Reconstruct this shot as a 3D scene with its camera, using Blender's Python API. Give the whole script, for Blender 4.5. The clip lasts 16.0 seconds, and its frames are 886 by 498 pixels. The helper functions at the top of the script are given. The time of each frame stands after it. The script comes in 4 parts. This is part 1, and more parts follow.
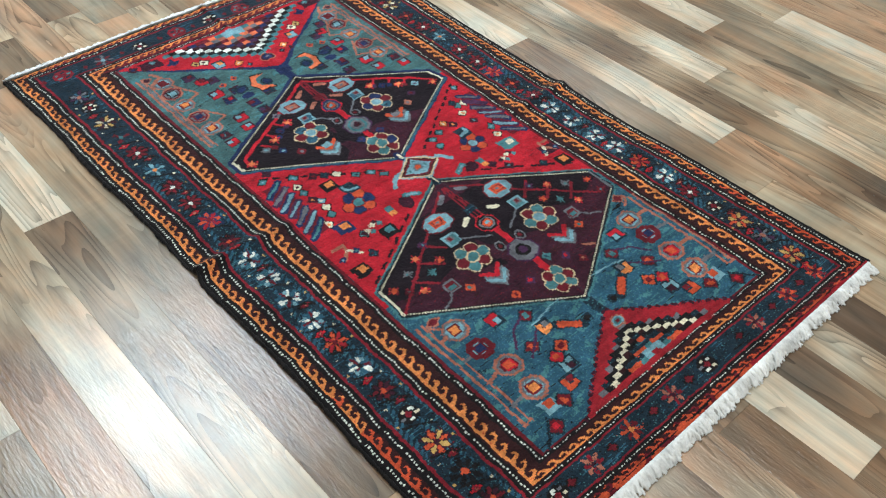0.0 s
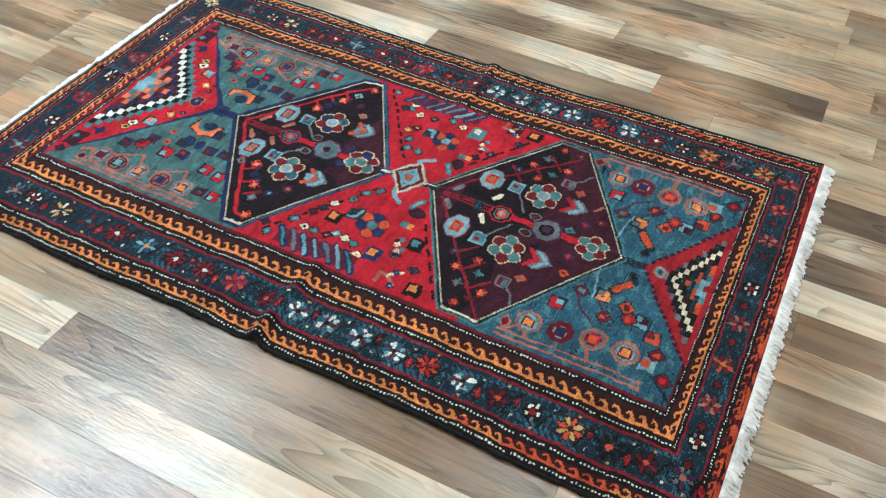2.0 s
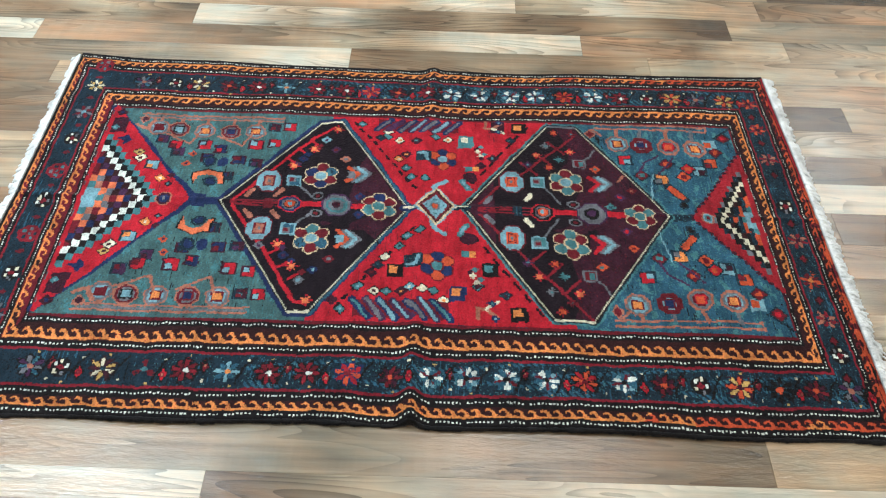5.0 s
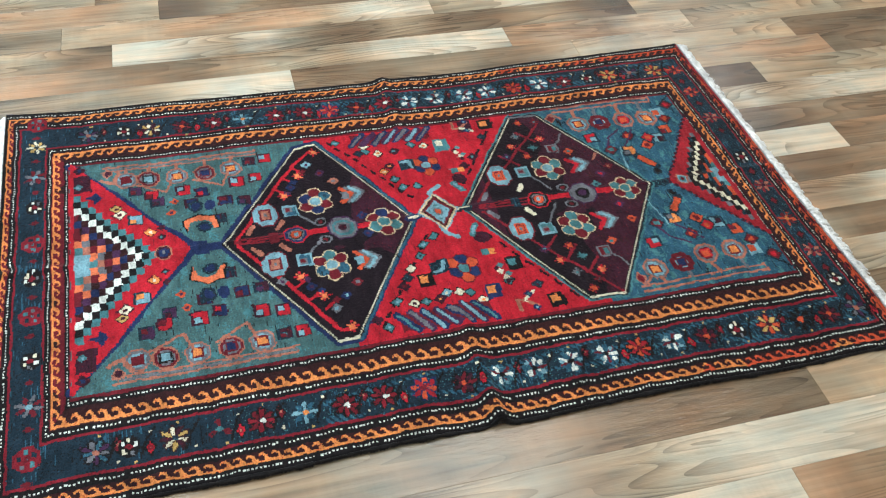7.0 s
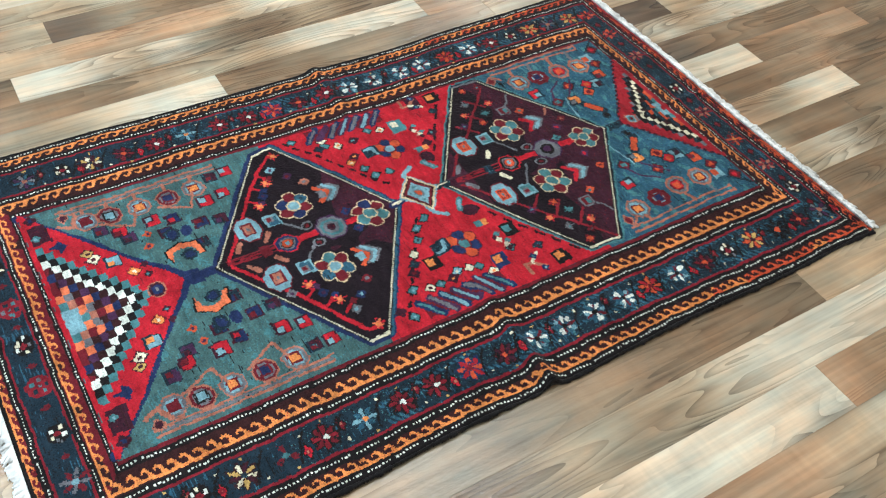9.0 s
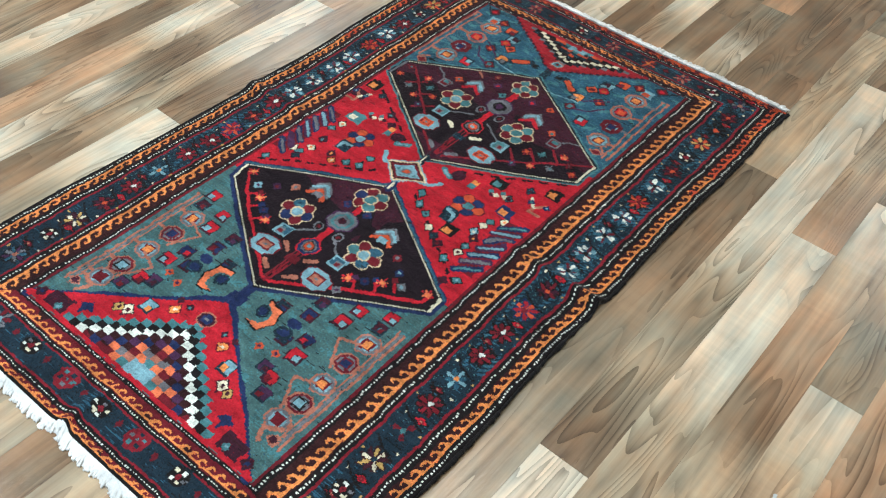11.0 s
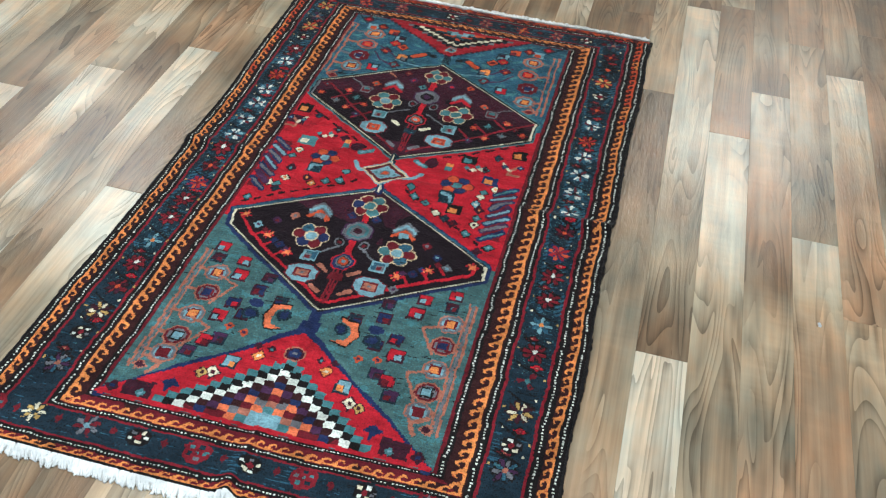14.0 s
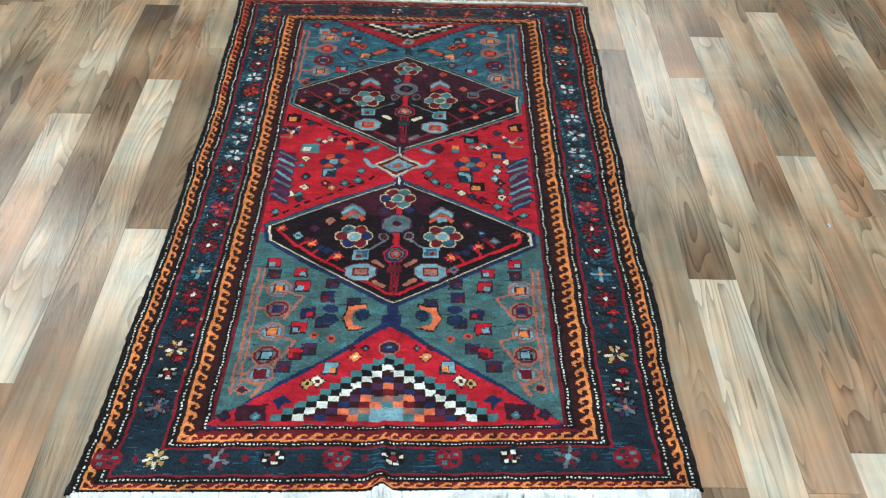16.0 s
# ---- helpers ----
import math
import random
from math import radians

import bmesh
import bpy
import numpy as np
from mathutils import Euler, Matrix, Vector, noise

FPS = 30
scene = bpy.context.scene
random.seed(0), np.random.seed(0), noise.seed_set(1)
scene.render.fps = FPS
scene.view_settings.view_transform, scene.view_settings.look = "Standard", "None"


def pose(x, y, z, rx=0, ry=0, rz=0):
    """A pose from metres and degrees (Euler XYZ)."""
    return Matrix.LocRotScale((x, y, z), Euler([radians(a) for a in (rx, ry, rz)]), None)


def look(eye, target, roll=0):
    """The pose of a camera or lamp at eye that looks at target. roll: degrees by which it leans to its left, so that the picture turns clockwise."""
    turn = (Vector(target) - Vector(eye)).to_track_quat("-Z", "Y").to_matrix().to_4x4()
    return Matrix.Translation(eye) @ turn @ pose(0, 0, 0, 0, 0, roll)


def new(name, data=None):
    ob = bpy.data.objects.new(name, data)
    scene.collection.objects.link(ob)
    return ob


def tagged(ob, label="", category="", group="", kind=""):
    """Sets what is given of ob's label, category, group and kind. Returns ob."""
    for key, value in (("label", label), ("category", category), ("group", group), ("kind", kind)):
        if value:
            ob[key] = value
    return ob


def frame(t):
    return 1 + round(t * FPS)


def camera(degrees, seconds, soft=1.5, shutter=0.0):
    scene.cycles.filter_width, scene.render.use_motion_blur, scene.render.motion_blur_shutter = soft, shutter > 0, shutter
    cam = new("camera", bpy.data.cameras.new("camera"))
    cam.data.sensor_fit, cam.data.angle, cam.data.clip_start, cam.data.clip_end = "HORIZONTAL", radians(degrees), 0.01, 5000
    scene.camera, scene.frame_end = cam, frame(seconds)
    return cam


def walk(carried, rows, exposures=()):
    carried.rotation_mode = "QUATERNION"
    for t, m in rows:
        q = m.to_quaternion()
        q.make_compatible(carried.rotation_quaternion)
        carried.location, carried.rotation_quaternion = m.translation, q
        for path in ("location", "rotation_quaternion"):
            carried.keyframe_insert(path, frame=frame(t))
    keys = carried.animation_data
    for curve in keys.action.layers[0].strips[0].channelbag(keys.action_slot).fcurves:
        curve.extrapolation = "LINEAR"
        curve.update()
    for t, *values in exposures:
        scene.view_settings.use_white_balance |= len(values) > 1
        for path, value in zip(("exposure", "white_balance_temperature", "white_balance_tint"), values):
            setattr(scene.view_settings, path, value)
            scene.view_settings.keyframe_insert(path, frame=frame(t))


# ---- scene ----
cam = camera(52.7, 16.0, soft=1.2)
PATH = [
    (0, (1.389, -1.22, 1.52), (0.354, -0.234, 0.121), 3.3),
    (0.5, (1.288, -1.287, 1.534), (0.351, -0.217, 0.128), 3.3),
    (1, (1.134, -1.402, 1.534), (0.297, -0.251, 0.128), 3.2),
    (1.5, (0.988, -1.554, 1.548), (0.309, -0.291, 0.154), 3.6),
    (2, (0.88, -1.592, 1.542), (0.259, -0.311, 0.137), 3.1),
    (2.5, (0.742, -1.577, 1.542), (0.236, -0.276, 0.11), 1.6),
    (3, (0.626, -1.574, 1.55), (0.207, -0.262, 0.1), 2.2),
    (3.5, (0.462, -1.62, 1.56), (0.17, -0.266, 0.118), 1.6),
    (4, (0.274, -1.688, 1.579), (0.117, -0.296, 0.151), 0.3),
    (4.5, (0.144, -1.711, 1.578), (0.095, -0.31, 0.151), 1.7),
    (5, (0.044, -1.667, 1.566), (0.026, -0.272, 0.132), 2.1),
    (5.2, (0.006, -1.638, 1.565), (0.022, -0.254, 0.122), 2.1),
    (7.3, (-0.545, -1.623, 1.601), (-0.08, -0.298, 0.177), 4.4),
    (7.5, (-0.584, -1.616, 1.603), (-0.088, -0.307, 0.175), 4.4),
    (8, (-0.685, -1.552, 1.594), (-0.125, -0.285, 0.151), 3.6),
    (8.5, (-0.772, -1.483, 1.608), (-0.12, -0.281, 0.148), 3.9),
    (9, (-0.842, -1.449, 1.603), (-0.106, -0.303, 0.138), 4.5),
    (9.2, (-0.902, -1.432, 1.604), (-0.131, -0.313, 0.137), 4.7),
    (11.3, (-1.384, -1.183, 1.643), (-0.282, -0.374, 0.183), 4.2),
    (11.5, (-1.421, -1.152, 1.645), (-0.293, -0.38, 0.184), 4.8),
    (12, (-1.609, -1.048, 1.647), (-0.381, -0.398, 0.208), 3.9),
    (12.5, (-1.761, -0.972, 1.647), (-0.46, -0.409, 0.236), 4.1),
    (13, (-1.793, -0.884, 1.63), (-0.451, -0.387, 0.233), 4.6),
    (13.5, (-1.816, -0.758, 1.628), (-0.455, -0.325, 0.228), 3.6),
    (14, (-1.866, -0.649, 1.634), (-0.473, -0.304, 0.241), 3.5),
    (14.5, (-1.998, -0.499, 1.634), (-0.567, -0.28, 0.254), 2.8),
    (15, (-2.099, -0.377, 1.637), (-0.64, -0.244, 0.275), 3.7),
    (15.5, (-2.073, -0.244, 1.62), (-0.611, -0.181, 0.257), 3.6),
    (16, (-2.045, -0.135, 1.62), (-0.592, -0.14, 0.245), 2.0),
]
EXPOSURES = [(0.0, 0.02), (1.0, 0.03), (2.5, 0.14), (5.0, 0.11), (9.0, 0.18), (12.0, 0.03), (16.0, -0.06)]
walk(cam, [(t, look(eye, target, roll)) for t, eye, target, roll in PATH], EXPOSURES)

# ---- light: a shop room lit by unseen ceiling panels, closed all round ----
CEILING = 2.9
X0, X1, Y0, Y1 = -4.6, 5.4, -4.6, 5.4
world = bpy.data.worlds.new("world")
scene.world = world
world.use_nodes = True
world.node_tree.nodes["Background"].inputs[0].default_value = (0.75, 0.85, 1.0, 1)
world.node_tree.nodes["Background"].inputs[1].default_value = 0.2
LAMP_POWER = 20
# place, size and strength of each panel: two wide daylight panels to the west, plain ones elsewhere
# south and both east panels are unseen fill, added to brighten floor and rug
LAMPS = [(-1.80, -0.24, 1.32, 0.85, 2.5), (0.5, 0.75, 1.2, 0.6, 1.15), (0.4, -3.3, 1.2, 0.6, 1.4), (4.5, -1.6, 1.2, 0.9, 1.15), (-1.9, 2.4, 1.34, 0.9, 1.5), (2.6, 3.0, 1.2, 0.6, 2.0)]


# ---- materials ----
def nodes_of(name):
    mat = bpy.data.materials.new(name)
    mat.use_nodes = True
    tree = mat.node_tree
    return mat, tree, tree.nodes["Principled BSDF"]


def link(tree, a, b):
    tree.links.new(a, b)


def add(tree, kind, **inputs):
    node = tree.nodes.new(kind)
    for key, value in inputs.items():
        node.inputs[key.replace("_", " ")].default_value = value
    return node


def wool(name, colour, fade=0.42):
    """Hand-knotted wool pile: grain of single tufts, the slow change of dye from row to row, and pile shading in the
    colour.
    """
    mat, tree, bsdf = nodes_of(name)
    co = tree.nodes.new("ShaderNodeTexCoord")
    tuft = add(tree, "ShaderNodeTexNoise", Scale=260.0, Detail=3.0, Roughness=0.75)
    dye = add(tree, "ShaderNodeTexNoise", Scale=22.0, Detail=6.0, Roughness=0.75)
    stretch = add(tree, "ShaderNodeMapping", Scale=(3.0, 0.8, 1.0))
    link(tree, co.outputs["Object"], tuft.inputs["Vector"])
    link(tree, co.outputs["Object"], stretch.inputs["Vector"])
    link(tree, stretch.outputs[0], dye.inputs["Vector"])
    both = tree.nodes.new("ShaderNodeMath")
    both.operation = "ADD"
    link(tree, tuft.outputs["Fac"], both.inputs[0])
    link(tree, dye.outputs["Fac"], both.inputs[1])
    ramp = tree.nodes.new("ShaderNodeValToRGB")
    span = add(tree, "ShaderNodeMapRange", From_Min=0.76, From_Max=1.24)
    link(tree, both.outputs[0], span.inputs["Value"])
    link(tree, span.outputs[0], ramp.inputs["Fac"])
    ramp.color_ramp.elements[0].color = (*[c * (1 - fade) for c in colour], 1)
    ramp.color_ramp.elements[1].color = (*[min(1, c * (1 + fade) + 0.004) for c in colour], 1)
    # pile shading put into the colour as soft random lighter and darker patches
    nap = add(tree, "ShaderNodeTexNoise", Scale=13.0, Detail=4.0, Roughness=0.65, Distortion=0.8)
    link(tree, co.outputs["Object"], nap.inputs["Vector"])
    nap_shade = add(tree, "ShaderNodeMapRange", From_Min=0.32, From_Max=0.68, To_Min=0.72, To_Max=1.30)
    link(tree, nap.outputs["Fac"], nap_shade.inputs["Value"])
    toned = tree.nodes.new("ShaderNodeVectorMath")
    toned.operation = "SCALE"
    link(tree, ramp.outputs["Color"], toned.inputs[0])
    link(tree, nap_shade.outputs[0], toned.inputs["Scale"])
    link(tree, toned.outputs[0], bsdf.inputs["Base Color"])
    bump = add(tree, "ShaderNodeBump", Strength=0.6, Distance=0.003)
    link(tree, tuft.outputs["Fac"], bump.inputs["Height"])
    link(tree, bump.outputs["Normal"], bsdf.inputs["Normal"])
    bsdf.inputs["Roughness"].default_value = 0.60
    bsdf.inputs["Specular IOR Level"].default_value = 0.085
    bsdf.inputs["Sheen Weight"].default_value = 0.07
    bsdf.inputs["Sheen Roughness"].default_value = 0.38
    return mat


def plain(name, colour, rough=0.7, grain=40.0, fade=0.1):
    mat, tree, bsdf = nodes_of(name)
    co = tree.nodes.new("ShaderNodeTexCoord")
    n = add(tree, "ShaderNodeTexNoise", Scale=grain, Detail=4.0)
    link(tree, co.outputs["Object"], n.inputs["Vector"])
    ramp = tree.nodes.new("ShaderNodeValToRGB")
    ramp.color_ramp.elements[0].color = (*[c * (1 - fade) for c in colour], 1)
    ramp.color_ramp.elements[1].color = (*[min(1, c * (1 + fade)) for c in colour], 1)
    link(tree, n.outputs["Fac"], ramp.inputs["Fac"])
    link(tree, ramp.outputs["Color"], bsdf.inputs["Base Color"])
    bump = add(tree, "ShaderNodeBump", Strength=0.2, Distance=0.002)
    link(tree, n.outputs["Fac"], bump.inputs["Height"])
    link(tree, bump.outputs["Normal"], bsdf.inputs["Normal"])
    bsdf.inputs["Roughness"].default_value = rough
    return mat


def laminate(name):
    """Wood-print vinyl plank: the printed tone along the board, long fibre, arched figure, knots, satin gloss with a fine emboss."""
    mat, tree, bsdf = nodes_of(name)
    co = tree.nodes.new("ShaderNodeTexCoord")
    info = tree.nodes.new("ShaderNodeObjectInfo")
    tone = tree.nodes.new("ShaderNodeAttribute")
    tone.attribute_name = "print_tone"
    shift = tree.nodes.new("ShaderNodeVectorMath")
    shift.operation = "MULTIPLY_ADD"
    shift.inputs[1].default_value = (7.3, 5.1, 3.7)
    link(tree, info.outputs["Random"], shift.inputs[0])
    link(tree, co.outputs["Object"], shift.inputs[2])

    def noise(stretch, scale, detail, rough, twist=0.0):
        place = add(tree, "ShaderNodeMapping", Scale=stretch)
        link(tree, shift.outputs[0], place.inputs["Vector"])
        tex = add(tree, "ShaderNodeTexNoise", Scale=scale, Detail=detail, Roughness=rough, Distortion=twist)
        link(tree, place.outputs[0], tex.inputs["Vector"])
        return tex.outputs["Fac"]

    def calc(kind, first, second=None, third=None):
        node = tree.nodes.new("ShaderNodeMath")
        node.operation = kind
        for k, value in enumerate((first, second, third)):
            if isinstance(value, (int, float)):
                node.inputs[k].default_value = value
            elif value is not None:
                link(tree, value, node.inputs[k])
        return node.outputs[0]

    def ramped(value, lo, hi, out_lo=0.0, out_hi=1.0):
        node = add(tree, "ShaderNodeMapRange", From_Min=lo, From_Max=hi, To_Min=out_lo, To_Max=out_hi)
        link(tree, value, node.inputs["Value"])
        return node.outputs[0]

    # arched figure: rings cut nearly along the grain, each one soft on one side and sharp on the other
    figure = noise((0.75, 6.0, 1.0), 1.5, 1.2, 0.35, 1.2)
    ring = calc("POWER", calc("FRACT", calc("MULTIPLY", figure, 13.0)), 2.2)
    where = ramped(noise((0.8, 4.0, 1.0), 2.4, 1.5, 0.5), 0.38, 0.56)
    arches = calc("MULTIPLY", ring, where)
    fibre = noise((1.0, 62.0, 1.0), 1.6, 4.0, 0.6)
    streak = noise((0.5, 16.0, 1.0), 1.7, 3.0, 0.55)
    cloud = noise((2.4, 5.0, 1.0), 1.4, 3.5, 0.55)
    ripple = noise((30.0, 3.0, 1.0), 1.6, 2.5, 0.6)
    shimmer = calc("MULTIPLY", ripple, ramped(noise((1.6, 2.5, 1.0), 2.1, 1.0, 0.5), 0.46, 0.62))
    eyes = add(tree, "ShaderNodeTexVoronoi", Scale=1.15)
    place = add(tree, "ShaderNodeMapping", Scale=(1.5, 4.6, 1.0))
    link(tree, shift.outputs[0], place.inputs["Vector"])
    link(tree, place.outputs[0], eyes.inputs["Vector"])
    knot = ramped(eyes.outputs["Distance"], 0.02, 0.12, -0.26, 0.0)
    total = calc("MULTIPLY_ADD", cloud, 0.85, knot)
    total = calc("MULTIPLY_ADD", fibre, 0.44, total)
    total = calc("MULTIPLY_ADD", streak, 0.76, total)
    total = calc("MULTIPLY_ADD", shimmer, 0.22, total)
    total = calc("MULTIPLY_ADD", arches, -0.38, total)
    factor = ramped(total, 0.56, 1.40, 0.40, 1.62)
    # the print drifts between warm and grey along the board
    tint = tree.nodes.new("ShaderNodeValToRGB")
    tint.color_ramp.elements[0].position, tint.color_ramp.elements[1].position = 0.36, 0.64
    tint.color_ramp.elements[0].color, tint.color_ramp.elements[1].color = (0.94, 1.0, 1.0, 1), (1.14, 0.985, 0.86, 1)
    link(tree, noise((2.2, 5.0, 1.0), 2.6, 3.0, 0.6), tint.inputs["Fac"])
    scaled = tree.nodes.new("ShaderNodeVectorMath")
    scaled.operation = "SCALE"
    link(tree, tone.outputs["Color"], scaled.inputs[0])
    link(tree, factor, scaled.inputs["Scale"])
    mix = tree.nodes.new("ShaderNodeMix")
    mix.data_type, mix.blend_type = "RGBA", "MULTIPLY"
    mix.inputs[0].default_value = 1.0
    link(tree, scaled.outputs[0], mix.inputs[6])
    link(tree, tint.outputs["Color"], mix.inputs[7])
    link(tree, mix.outputs[2], bsdf.inputs["Base Color"])
    scuff = add(tree, "ShaderNodeTexNoise", Scale=7.0, Detail=6.0, Roughness=0.75)
    link(tree, co.outputs["Object"], scuff.inputs["Vector"])
    link(tree, ramped(scuff.outputs["Fac"], 0.3, 0.7, 0.16, 0.27), bsdf.inputs["Roughness"])
    emboss = add(tree, "ShaderNodeTexNoise", Scale=140.0, Detail=3.0, Roughness=0.7)
    squash = add(tree, "ShaderNodeMapping", Scale=(0.22, 1.0, 1.0))
    link(tree, co.outputs["Object"], squash.inputs["Vector"])
    link(tree, squash.outputs[0], emboss.inputs["Vector"])
    bump = add(tree, "ShaderNodeBump", Strength=0.60, Distance=0.0021)
    link(tree, emboss.outputs["Fac"], bump.inputs["Height"])
    link(tree, bump.outputs["Normal"], bsdf.inputs["Normal"])
    bsdf.inputs["Specular IOR Level"].default_value = 0.7
    return mat


# colour letters of the rug: each is one dye of wool
DYES = {
    "k": wool("wool_black_brown", (0.0075, 0.0055, 0.0055)),
    "a": wool("wool_aubergine_black", (0.0095, 0.0045, 0.0070)),
    "m": wool("wool_maroon", (0.038, 0.0072, 0.016)),
    "h": wool("wool_chocolate", (0.030, 0.0072, 0.0075)),
    "d": wool("wool_dark_red", (0.125, 0.008, 0.014)),
    "z": wool("wool_crimson", (0.19, 0.010, 0.018)),
    "r": wool("wool_red", (0.43, 0.0115, 0.022)),
    "o": wool("wool_orange", (0.67, 0.225, 0.062)),
    "f": wool("wool_brick_red", (0.30, 0.0125, 0.020)),
    "q": wool("wool_coral", (0.66, 0.150, 0.062)),
    "v": wool("wool_vermilion", (0.50, 0.070, 0.026)),
    "p": wool("wool_peach", (0.36, 0.125, 0.080)),
    "y": wool("wool_gold", (0.46, 0.29, 0.09)),
    "c": wool("wool_cream", (0.62, 0.56, 0.40)),
    "i": wool("wool_ivory", (0.56, 0.42, 0.25)),
    "w": wool("wool_white", (0.64, 0.66, 0.58)),
    "l": wool("wool_light_blue", (0.165, 0.31, 0.35)),
    "t": wool("wool_teal", (0.055, 0.165, 0.175)),
    "g": wool("wool_grey_green", (0.053, 0.114, 0.110)),
    "e": wool("wool_grey", (0.13, 0.13, 0.14)),
    "b": wool("wool_blue", (0.022, 0.080, 0.122)),
    "s": wool("wool_slate", (0.0090, 0.0225, 0.034)),
    "n": wool("wool_navy", (0.012, 0.022, 0.072)),
    "u": wool("wool_purple", (0.055, 0.018, 0.052)),
}
DYE_ORDER = "kmdropyclvtgebsnuwazhqfi"
FRINGE = wool("cotton_white", (0.88, 0.87, 0.83), 0.08)
SELVEDGE = wool("goat_hair_black", (0.012, 0.010, 0.010))
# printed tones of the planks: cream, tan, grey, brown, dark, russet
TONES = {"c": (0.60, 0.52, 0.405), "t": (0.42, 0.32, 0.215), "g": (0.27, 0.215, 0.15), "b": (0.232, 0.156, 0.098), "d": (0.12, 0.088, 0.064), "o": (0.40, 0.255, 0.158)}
WOOD = laminate("plank_print")
GAP = plain("plank_joint", (0.12, 0.09, 0.07), 0.8)
PAINT = plain("wall_paint", (0.74, 0.73, 0.70), 0.8, 8.0, 0.04)
TILE = plain("ceiling_board", (0.78, 0.78, 0.76), 0.9, 60.0, 0.05)
METAL = plain("white_enamel", (0.75, 0.75, 0.75), 0.4)
GLOW, _tree, _b = nodes_of("diffuser_glow")
_b.inputs["Base Color"].default_value = (0.9, 0.92, 0.95, 1)
_b.inputs["Emission Color"].default_value = (0.86, 0.94, 1.0, 1)
_b.inputs["Emission Strength"].default_value = 1.0


# ---- mesh helpers ----
def part(name, bm, material, parent=None, label=""):
    me = bpy.data.meshes.new(name)
    bm.to_mesh(me)
    bm.free()
    me.materials.append(material)
    ob = new(name, me)
    ob.parent = parent
    return tagged(ob, label)


def box(x0, x1, y0, y1, z0, z1, bevel=0.0):
    bm = bmesh.new()
    bmesh.ops.create_cube(bm, size=1.0, matrix=Matrix.Translation(((x0 + x1) / 2, (y0 + y1) / 2, (z0 + z1) / 2)) @ Matrix.Diagonal((x1 - x0, y1 - y0, z1 - z0, 1)))
    if bevel:
        bmesh.ops.bevel(bm, geom=bm.edges[:], offset=bevel, segments=1, affect="EDGES")
    return bm


def grid_mesh(name, verts, quads, mats, index, parent=None, label=""):
    me = bpy.data.meshes.new(name)
    me.vertices.add(len(verts))
    me.vertices.foreach_set("co", np.ascontiguousarray(verts, dtype=np.float32).ravel())
    me.loops.add(quads.size)
    me.loops.foreach_set("vertex_index", np.ascontiguousarray(quads, dtype=np.int32).ravel())
    me.polygons.add(len(quads))
    me.polygons.foreach_set("loop_start", np.arange(0, quads.size, 4, dtype=np.int32))
    for m in mats:
        me.materials.append(m)
    me.polygons.foreach_set("material_index", np.ascontiguousarray(index, dtype=np.int32))
    me.polygons.foreach_set("use_smooth", np.ones(len(quads), dtype=bool))
    me.update(calc_edges=True)
    ob = new(name, me)
    ob.parent = parent
    return tagged(ob, label)


# ---- the room round the floor ----
def wall(name, x0, x1, y0, y1):
    ob = part(name, box(x0, x1, y0, y1, 0, CEILING), PAINT)
    return tagged(ob, "plain off-white painted shop wall", "wall", kind="structure")


wall("wall_north", X0 - 0.15, X1 + 0.15, Y1, Y1 + 0.15)
wall("wall_south", X0 - 0.15, X1 + 0.15, Y0 - 0.15, Y0)
wall("wall_west", X0 - 0.15, X0, Y0, Y1)
wall("wall_east", X1, X1 + 0.15, Y0, Y1)
tagged(part("ceiling", box(X0 - 0.15, X1 + 0.15, Y0 - 0.15, Y1 + 0.15, CEILING, CEILING + 0.1), TILE), "plain white ceiling boards", "ceiling", kind="structure")


def unseen_ceiling_light(x, y, w, h, strength):
    base = tagged(new("unseen_ceiling_light"), "white recessed ceiling light panel, unseen, switched on", "ceiling light", "ceiling lights")
    base.location = (x, y, CEILING)
    bm = bmesh.new()
    for a, b, c, d in ((-w / 2 - 0.03, w / 2 + 0.03, -h / 2 - 0.03, -h / 2), (-w / 2 - 0.03, w / 2 + 0.03, h / 2, h / 2 + 0.03), (-w / 2 - 0.03, -w / 2, -h / 2, h / 2), (w / 2, w / 2 + 0.03, -h / 2, h / 2)):
        bmesh.ops.create_cube(bm, size=1.0, matrix=Matrix.Translation(((a + b) / 2, (c + d) / 2, -0.02)) @ Matrix.Diagonal((b - a, d - c, 0.04, 1)))
    part("frame", bm, METAL, base)
    part("diffuser", box(-w / 2, w / 2, -h / 2, h / 2, -0.012, -0.004), GLOW, base, "glowing white diffuser")
    data = bpy.data.lights.new("panel_light", "AREA")
    data.shape, data.size, data.size_y = "RECTANGLE", w - 0.02, h - 0.02
    data.energy, data.color = LAMP_POWER * strength * w * h / 0.72, (0.90, 0.97, 1.0) if w < 1.3 else (0.68, 0.85, 1.0)
    lamp = new("panel_light", data)
    lamp.parent = base
    lamp.location = (0, 0, -0.03)


for row in LAMPS:
    unseen_ceiling_light(*row)

# ---- the rug ----
# Design plane: u along the rug, v across it, in metres; the weave is a little skewed and bowed.
CELL = 0.0021
U0, U1, V0, V1 = -1.070, 0.974, -0.646, 0.610
NU, NV = round((U1 - U0) / CELL), round((V1 - V0) / CELL)
uu = U0 + (np.arange(NU) + 0.5) * (U1 - U0) / NU
vv = V0 + (np.arange(NV) + 0.5) * (V1 - V0) / NV
U, V = np.meshgrid(uu, vv, indexing="ij")
ink = np.full((NU, NV), ord("s"), dtype=np.uint8)
zone = np.zeros((NU, NV), dtype=np.int32)
rng = np.random.default_rng(4)
